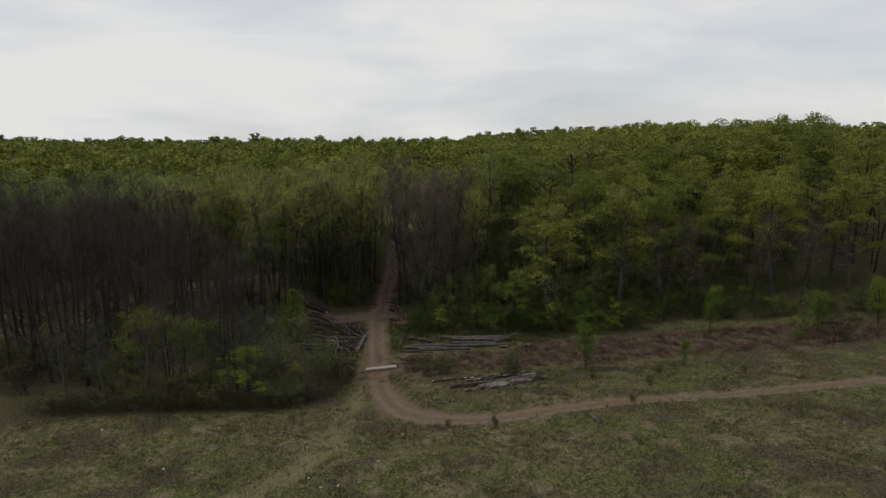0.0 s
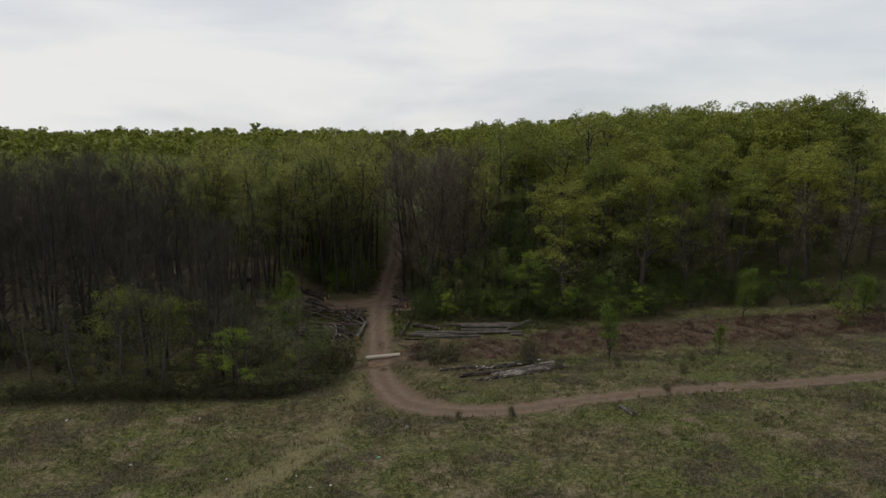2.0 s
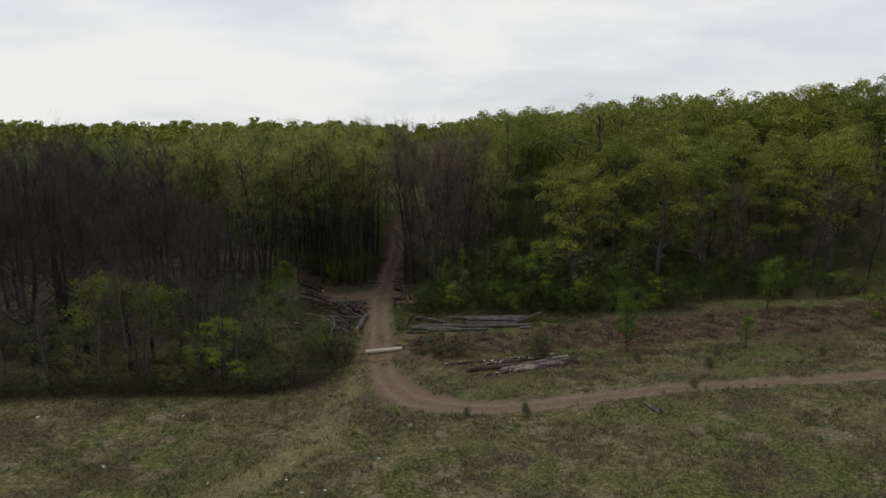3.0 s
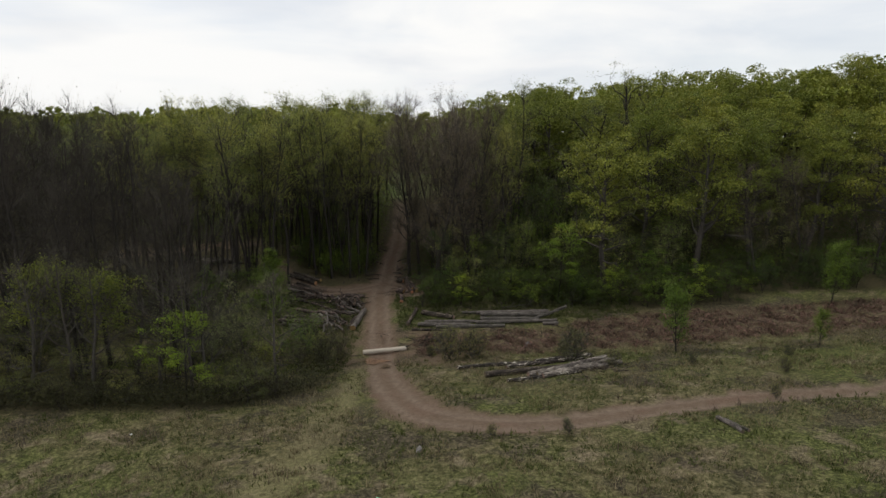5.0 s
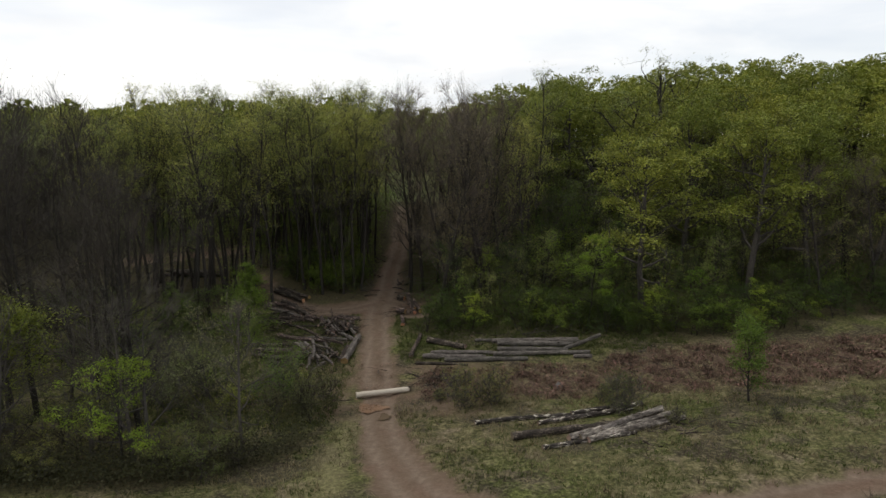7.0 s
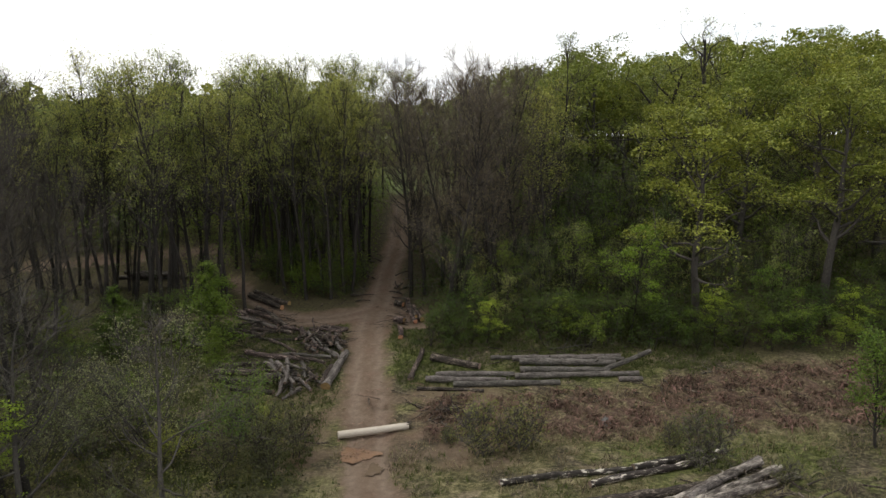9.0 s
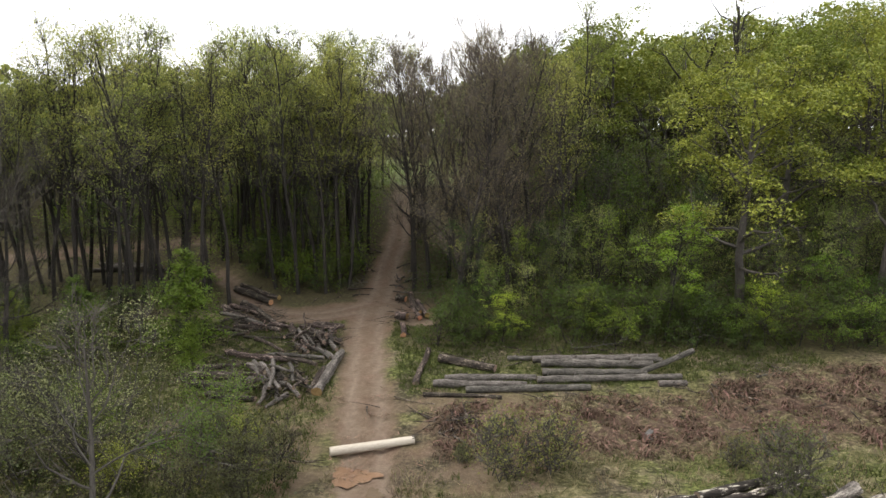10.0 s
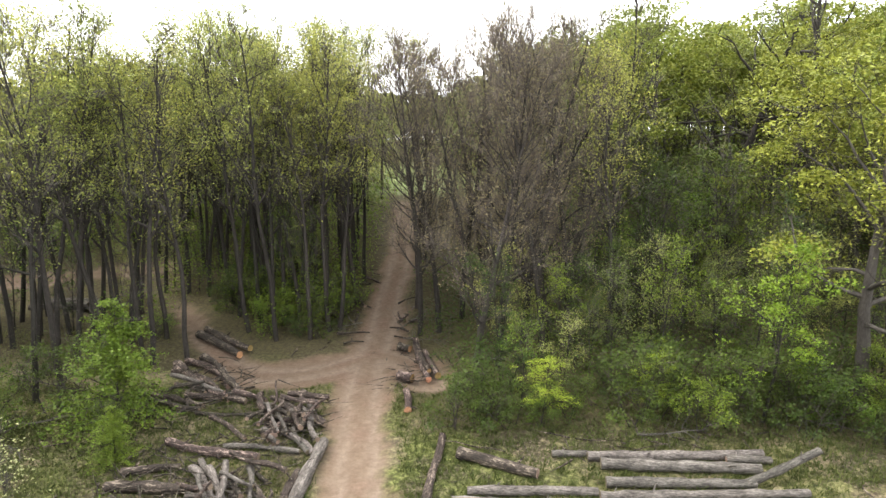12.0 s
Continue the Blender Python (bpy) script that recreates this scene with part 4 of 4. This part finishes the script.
for x0, y0, x1, y1, r, up in ((-20.4, 86.3, -17.9, 83.5, 0.24, 0.1), (-20.1, 87.0, -16.4, 83.5, 0.22, 0), (-19.3, 87.2, -15.5, 82.6, 0.2, 0.2), (-20.3, 85.7, -16.6, 82.6, 0.2, 0), (-20.5, 82.7, -17.0, 81.4, 0.17, 0),
                              (-19.9, 81.8, -17.0, 80.9, 0.13, 0.1), (-18.3, 82.5, -15.0, 81.8, 0.2, 0), (-15.9, 82.6, -13.9, 81.5, 0.15, 0.2), (-16.2, 80.3, -13.9, 78.2, 0.13, 0), (-17.1, 80.7, -13.9, 80.5, 0.11, 0)):
    log(x0, y0, x1, y1, r, up, bark=bark_log_dark, label=HEAP, group=G_WEST, crook=0.2, uneven=0.11, knots=4)
for x0, y0, x1, y1, r, up in ((-17.2, 77.9, -12.8, 76.7, 0.2, 0), (-14.6, 77.6, -11.2, 77.2, 0.14, 0), (-14.3, 82.0, -12.5, 77.9, 0.16, 0.35), (-13.2, 78.6, -12.2, 77.5, 0.12, 0.3), (-12.8, 81.6, -10.7, 81.3, 0.18, 0.5),
                              (-12.3, 80.6, -10.5, 79.3, 0.22, 0.1), (-12.7, 81.0, -11.4, 78.4, 0.15, 0.45), (-12.5, 78.9, -10.6, 76.9, 0.14, 0.1), (-11.8, 80.3, -10.5, 77.5, 0.14, 0.4), (-11.9, 78.9, -10.8, 77.0, 0.13, 0.1)):
    log(x0, y0, x1, y1, r, up, label=HEAP, bark=bark_log if r < 0.15 else bark_log_dark, group=G_WEST, crook=0.22, uneven=0.11, knots=4)
for x0, y0, x1, y1, r, up in ((-13.7, 80.3, -11.3, 80.6, 0.15, 0.2), (-13.4, 79.5, -11.0, 79.9, 0.15, 0.0), (-13.5, 81.2, -11.8, 79.1, 0.12, 0.55), (-12.1, 81.4, -11.4, 78.2, 0.12, 0.6), (-13.0, 81.0, -11.0, 80.4, 0.14, 0.7),
                              (-12.3, 82.4, -11.2, 80.8, 0.16, 0.3), (-18.1, 74.5, -14.5, 74.4, 0.22, 0), (-17.5, 73.7, -13.9, 73.3, 0.2, 0), (-16.4, 72.6, -13.7, 72.1, 0.17, 0), (-18.0, 75.5, -15.8, 76.0, 0.17, 0)):
    log(x0, y0, x1, y1, r, up, label=HEAP, bark=bark_log_dark, group=G_WEST, crook=0.2, uneven=0.11, knots=4)
for x0, y0, x1, y1, r, up in ((-15.1, 75.5, -13.4, 73.0, 0.18, 0.25), (-13.0, 74.0, -11.5, 72.3, 0.15, 0.1), (-12.4, 74.0, -11.0, 72.8, 0.12, 0.3), (-13.3, 73.5, -13.3, 71.2, 0.13, 0.3), (-12.2, 72.6, -13.0, 71.4, 0.14, 0),
                              (-15.0, 76.1, -13.0, 74.3, 0.15, 0.2), (-14.3, 75.2, -12.5, 72.4, 0.16, 0.45), (-13.7, 75.4, -13.0, 72.2, 0.14, 0.6), (-12.7, 75.2, -12.0, 73.1, 0.12, 0.5), (-14.6, 73.7, -12.4, 73.2, 0.14, 0.3)):
    log(x0, y0, x1, y1, r, up, label="weathered grey branch wood in a tangled heap", bark=bark_log, group=G_WEST, crook=0.16, taper=0.6)
for x0, y0, x1, y1, r, up in ((-13.4, 80.2, -12.2, 77.6, 0.1, 0.75), (-12.2, 79.8, -10.9, 78.9, 0.12, 0.6), (-14.1, 80.9, -12.6, 80.3, 0.11, 0.4), (-12.9, 79.9, -11.9, 77.9, 0.11, 0.5), (-11.6, 81.0, -11.0, 78.6, 0.13, 0.25),
                              (-13.6, 74.6, -12.1, 73.8, 0.1, 0.7), (-14.4, 74.4, -13.4, 72.6, 0.1, 0.7), (-12.9, 73.2, -12.5, 71.6, 0.1, 0.2), (-19.8, 84.2, -16.2, 82.2, 0.14, 0.4), (-18.6, 83.6, -15.2, 82.3, 0.12, 0.1)):
    log(x0, y0, x1, y1, r, up, label="thin crooked branch on a tangled log heap", bark=bark_log, group=G_WEST, crook=0.2, taper=0.55)
heap_rng = np.random.RandomState(77)
for cx, cy, sx, sy, top in [(-12.2, 79.4, 0.7, 1.1, 0.9)] * 16 + [(-13.1, 73.6, 0.9, 0.8, 0.7)] * 12 + [(-17.6, 83.0, 1.3, 1.0, 0.5)] * 8 + [(-10.9, 95.3, 0.5, 2.6, 0.3)] * 7 + [(-7.9, 93.5, 0.4, 2.6, 0.2)] * 6:
    x, y, t = cx + sx * heap_rng.normal(), cy + sy * heap_rng.normal(), heap_rng.uniform(0, 3.14)
    half = heap_rng.uniform(0.5, 1.3)
    up = heap_rng.uniform(0, top)
    log(x - half * math.cos(t), y - half * math.sin(t), x + half * math.cos(t), y + half * math.sin(t), heap_rng.uniform(0.06, 0.13), up, max(0.0, up + heap_rng.normal(0, 0.25)), bark=bark_log_dark,
        label="thin crooked branch wood thrown on a heap", group="branch wood on the heaps", crook=0.3, taper=0.6, knots=3, uneven=0.1)
log(-10.7, 72.6, -10.3, 77.9, 0.27, label="thick barked log with an orange sawn end", group=G_WEST, crook=0.03, ends=cut_wood)
log(-11.05, 72.9, -10.9, 75.6, 0.2, label="split log lying beside a thicker one", bark=bark_log_dark, group=G_WEST)
for x0, y0, x1, y1, r, up in ((-21.2, 91.4, -17.4, 88.0, 0.26, 0), (-20.8, 91.7, -16.9, 88.5, 0.22, 0.25), (-6.9, 90.6, -5.9, 84.5, 0.2, 0), (-6.3, 88.5, -5.4, 85.0, 0.22, 0), (-6.7, 88.8, -5.9, 85.2, 0.16, 0.25),
                              (-7.9, 89.3, -7.2, 88.9, 0.28, 0), (-7.0, 83.0, -6.8, 80.9, 0.2, 0), (-7.6, 84.9, -6.8, 84.5, 0.28, 0), (-29.1, 75.4, -26.8, 74.8, 0.15, 0), (-28.8, 74.9, -27.1, 75.0, 0.12, 0)):
    log(x0, y0, x1, y1, r, up, bark=bark_log_dark, label="short thick brown log with pale cut ends", group="logs at the forest clearing", ends=cut_wood)
for k in range(9):
    x, y = -35.5 + 0.9 * (k % 5) + 0.4 * (k // 5), 96.0 + 0.25 * (k % 3)
    log(x, y, x + 3.2, y + 0.5 - 0.12 * k, 0.2, 0.36 * (k // 5), label="stacked grey log beside the far lane", group="logs by the far lane")

SPLIT = "old log with peeling pale bark lying in the grass"
for x0, y0, x1, y1, r, up in ((-1.2, 61.2, 4.9, 62.3, 0.14, 0), (4.6, 62.2, 9.3, 63.8, 0.18, 0), (2.4, 60.7, 8.5, 63.1, 0.15, 0), (2.1, 57.1, 7.4, 58.8, 0.13, 0), (3.6, 57.9, 9.9, 62.0, 0.19, 0.12), (4.2, 58.0, 10.4, 61.4, 0.19, 0.05), (4.6, 57.8, 10.7, 60.7, 0.18, 0)):
    log(x0, y0, x1, y1, r, up, bark=patchy_bark if y0 > 60 or x0 < 3 else pale_bark, label=SPLIT, group=G_FRONT, crook=0.06, uneven=0.1)
log(0.7, 58.6, 7.0, 60.2, 0.22, bark=bark_log_dark, label="dark wet log lying in the grass", group=G_FRONT, crook=0.03)
log(5.5, 58.7, 10.0, 62.3, 0.19, 0.1, label="grey log on a small pile in the meadow", group=G_FRONT)
log(12.6, 49.2, 13.0, 47.2, 0.13, label="rotten grey log lying in the grass", group=G_FRONT)
log(12.9, 49.0, 13.4, 47.4, 0.09, label="rotten grey log lying in the grass", group=G_FRONT)


# ---- fallen branches ----
def dead_branch(x, y, turn, seed, size, material=twig_grey):
    w = grow_tree(seed, size, 0.05, 0.15, size * 0.35, 7, 0.25, 3, 3, 0.4, rise=0.05)
    ob = tagged(new("fallen_branch", mesh("fallen_branch", w.v, w.f, material)), "bare fallen branch lying on the ground", "branch", "fallen branches")
    tagged(part("twig_crown", mesh("twig_crown", w.tv, w.tf, material, False), ob), kind="stuff")
    ob.matrix_world = pose(x, y, float(height(x, y)) + 0.12, 84, 0, turn)


for k, (x, y, turn, size) in enumerate(((-15.5, 66.5, 100, 3.5), (-13.2, 66.0, 60, 3.0), (-12.6, 67.6, 80, 2.5), (-17.5, 68.8, 95, 3.0), (-11.6, 94, 210, 4.0), (-12.3, 97, 250, 4.5), (-12.6, 101, 200, 4.0), (-8.2, 92.5, 150, 3.5),
                                        (-7.4, 96.0, 160, 3.5), (-11.9, 92.6, 230, 3.0), (-24.5, 79.5, 90, 4), (-26.5, 78.5, 70, 4), (3.6, 78.0, 80, 3), (12.0, 72.8, 100, 2.5), (-3.6, 68.6, 30, 1.6),
                                        (-7.6, 91.0, 65, 3.2), (-7.3, 94.2, 75, 3.4), (-11.2, 96.4, 280, 3.0), (-10.9, 93.6, 300, 2.6))):
    dead_branch(x, y, turn, 300 + k, size)


# ---- loose sticks among the heaps ----
def sticks(name, label, count, areas, seed):
    """Broken sticks strewn over the heaps, as one mass."""
    r = np.random.RandomState(seed)
    w = Wood(seed)
    for _ in range(count):
        cx, cy, sx, sy, top = areas[r.randint(len(areas))]
        x, y = cx + sx * r.normal(), cy + sy * r.normal()
        t = r.uniform(0, 6.283)
        w.branch((x, y, float(height(x, y)) + r.uniform(0.03, top)), (math.cos(t), math.sin(t), r.normal(0, 0.12)), r.uniform(0.5, 2.2), r.uniform(0.02, 0.055), 4, 3, 0.12, 0)
    tagged(new(name, mesh(name, w.v, w.f, bark_log_dark)), label, "branches", kind="stuff")


sticks("brushwood", "broken sticks strewn over the log heaps", 420,
       ((-12.2, 79.2, 0.8, 1.2, 1.0), (-13.2, 73.6, 1.0, 0.9, 0.7), (-17.5, 83.2, 1.6, 1.3, 0.5), (-16.0, 77.5, 1.8, 1.2, 0.1), (-16.5, 74.2, 1.4, 0.9, 0.4), (-20.5, 80.5, 1.6, 1.0, 0.3)), 51)
sticks("slash", "grey twigs and sticks left on the ground", 380,
       ((-13.5, 66.8, 1.8, 0.9, 0.3), (-11.8, 95.5, 0.7, 4.0, 0.4), (-6.8, 86.5, 0.8, 2.0, 0.2), (2.0, 71.6, 5.0, 1.0, 0.1), (-3.4, 70.0, 0.6, 0.4, 0.4), (13.0, 70.4, 6.0, 1.2, 0.35), (4.0, 77.4, 4.0, 0.5, 0.1), (9.0, 59.8, 1.2, 1.2, 0.2)), 52)


# ---- grass, bracken, litter ----
def blades(name, label, category, n, x0, x1, y0, y1, material, seed, per, tall, wide, keep, splay=0.5):
    """Tufts of narrow blades scattered over a stretch of ground, as one mass."""
    r = np.random.RandomState(seed)
    x, y = r.uniform(x0, x1, n), r.uniform(y0, y1, n)
    ok = keep(x, y, r)
    x, y = x[ok], y[ok]
    c = np.stack([x, y, height(x, y) - 0.02], 1)
    s = r.uniform(0.55, 1.35, len(c))
    p, s = np.repeat(c, per, 0), np.repeat(s, per)
    m = len(p)
    p = p + r.normal(0, 1, (m, 3)) * (0.1, 0.1, 0)
    a = r.uniform(0, 6.283, m)
    side = np.stack([np.cos(a), np.sin(a), np.zeros(m)], 1) * (wide * s)[:, None]
    tip = p + np.stack([r.normal(0, splay, m), r.normal(0, splay, m), r.uniform(0.5, 1.2, m)], 1) * (tall * s)[:, None]
    v = np.stack([p - side, p + side, tip], 1).reshape(-1, 3)
    tagged(new(name, mesh(name, v, np.arange(3 * m).reshape(-1, 3), material, False)), label, category, kind="stuff")


def meadow(limit, size, seed):
    def keep(x, y, r):
        free = from_track(x, y)[0] > 0.1 + 0.35 * r.normal(0, 1, len(x)) ** 2 - 0.3
        ditch_edge = y < bank_edge(x) + np.where(x > -8.8, 90, 0.3)
        return free & ditch_edge & (wobble(x, y, size, seed) + r.normal(0, 0.18, len(x)) > limit)
    return keep


blades("straw_grass", "dry straw-coloured grass tufts over the meadow", "grass", 26000, -38, 40, 33, 67, straw_blade, 1, 5, 0.26, 0.022, meadow(0.0, 5, 41))
blades("green_grass", "short olive-green grass tufts over the meadow", "grass", 24000, -38, 40, 33, 68, green_blade, 2, 5, 0.2, 0.025, meadow(0.0, 6, 42))
blades("dead_weeds", "dark dead weed stalks in patches of the meadow", "weeds", 6000, -34, 38, 33, 66, dead_weed, 3, 6, 0.42, 0.014, meadow(0.22, 4, 43), 0.35)
blades("bank_grass", "green grass between the log heaps", "grass", 30000, -28, 16, 62, 84, green_blade, 4, 5, 0.22, 0.022, lambda x, y, r: (from_track(x, y)[0] > 0.3) & ((y > 73) | (x < -10)), 0.5)


def in_bracken(x, y, r):
    off = np.abs(y - belt_mid(x))
    return (from_track(x, y)[0] > 0.2) & (off < belt_half(x) + 0.5 * wobble(x, y, 4, 44)) & (x > -5 + 0.6 * off)


blades("dead_bracken", "matted rust-brown dead bracken along the ditch", "bracken", 9000, -5, 52, 64, 75, bracken_brown, 5, 7, 0.16, 0.035, in_bracken, 1.0)
blades("belt_grass", "straw-coloured grass tufts among the bracken", "grass", 5000, -4, 52, 64, 75, straw_blade, 7, 5, 0.3, 0.022, lambda x, y, r: in_bracken(x, y, r) & (wobble(x, y, 2.5, 47) > 0.05), 0.6)
blades("bark_litter", "pale bark chips trodden into the mud", "litter", 2600, -14, 4, 64, 74, chip_wood, 6, 3, 0.07, 0.03, lambda x, y, r: wobble(x, y, 3, 45) > 0.05, 2.0)


# ---- puddled clay before the pale log ----
def patch(name, cx, cy, rx, ry, material, label, category, up, seed):
    g = np.random.RandomState(seed)
    ring = []
    for k in range(28):
        t = k * 2 * math.pi / 28
        q = 1 + 0.2 * math.sin(3 * t + seed) + 0.14 * math.sin(7 * t) + 0.08 * g.normal()
        x, y = cx + rx * q * math.cos(t), cy + ry * q * math.sin(t)
        ring.append((x, y, float(height(x, y)) - 0.10 + up))
    mid_point = (cx, cy, float(height(cx, cy)) - 0.10 + up)
    tagged(new(name, mesh(name, ring + [mid_point], [(k, (k + 1) % 28, 28) for k in range(28)], material)), label, category, kind="structure")


patch("wet_clay", -7.8, 65.5, 1.0, 0.8, wet_clay, "wet orange clay churned by wheels", "mud", 0.05, 1)
patch("puddle", -6.7, 63.7, 0.35, 0.75, puddle_water, "small muddy puddle in the wheel rut", "puddle", 0.06, 2)


# ---- scraps in the meadow ----
def scrap(x, y, size, material, label, category="litter", name="scrap", seed=0, tall=0.25):
    g = np.random.RandomState(seed)
    bm = bmesh.new()
    bmesh.ops.create_icosphere(bm, subdivisions=2, radius=size)
    for v in bm.verts:
        v.co = Vector((v.co.x * (1 + 0.25 * g.normal()), v.co.y * (0.6 + 0.1 * g.normal()), abs(v.co.z) * tall * 2 * (1 + 0.2 * g.normal())))
    me = bpy.data.meshes.new(name)
    bm.to_mesh(me)
    bm.free()
    me.materials.append(material)
    ob = tagged(new(name, me), label, category, "scraps in the grass")
    ob.matrix_world = pose(x, y, float(height(x, y)) + 0.02, 0, 0, g.uniform(0, 180))


for k, (x, y, size) in enumerate(((-21.5, 43.2, 0.3), (-13.9, 39.9, 0.16), (-9.5, 39.5, 0.13), (-7.15, 38.1, 0.13), (-8.3, 37.9, 0.12), (-30.0, 50.0, 0.2), (-19.8, 50.4, 0.14))):
    scrap(x, y, size * 0.62, scrap_white, "crumpled white plastic scrap in the grass", seed=k)
scrap(-3.3, 46.5, 0.22, stone_grey, "pale stone lying in the grass", "stone", "stone", 20, 0.5)
scrap(-4.8, 41.8, 0.13, scrap_green, "crumpled turquoise plastic scrap in the grass", seed=21)
patch("red_clay", 5.6, 66.9, 0.9, 0.5, wet_clay, "bare patch of rust-red clay in the bracken", "earth", 0.16, 3)
scrap(4.9, 68.0, 0.42, stone_dull, "grey boulder in the dead bracken", "stone", "stone", 22, 0.5)
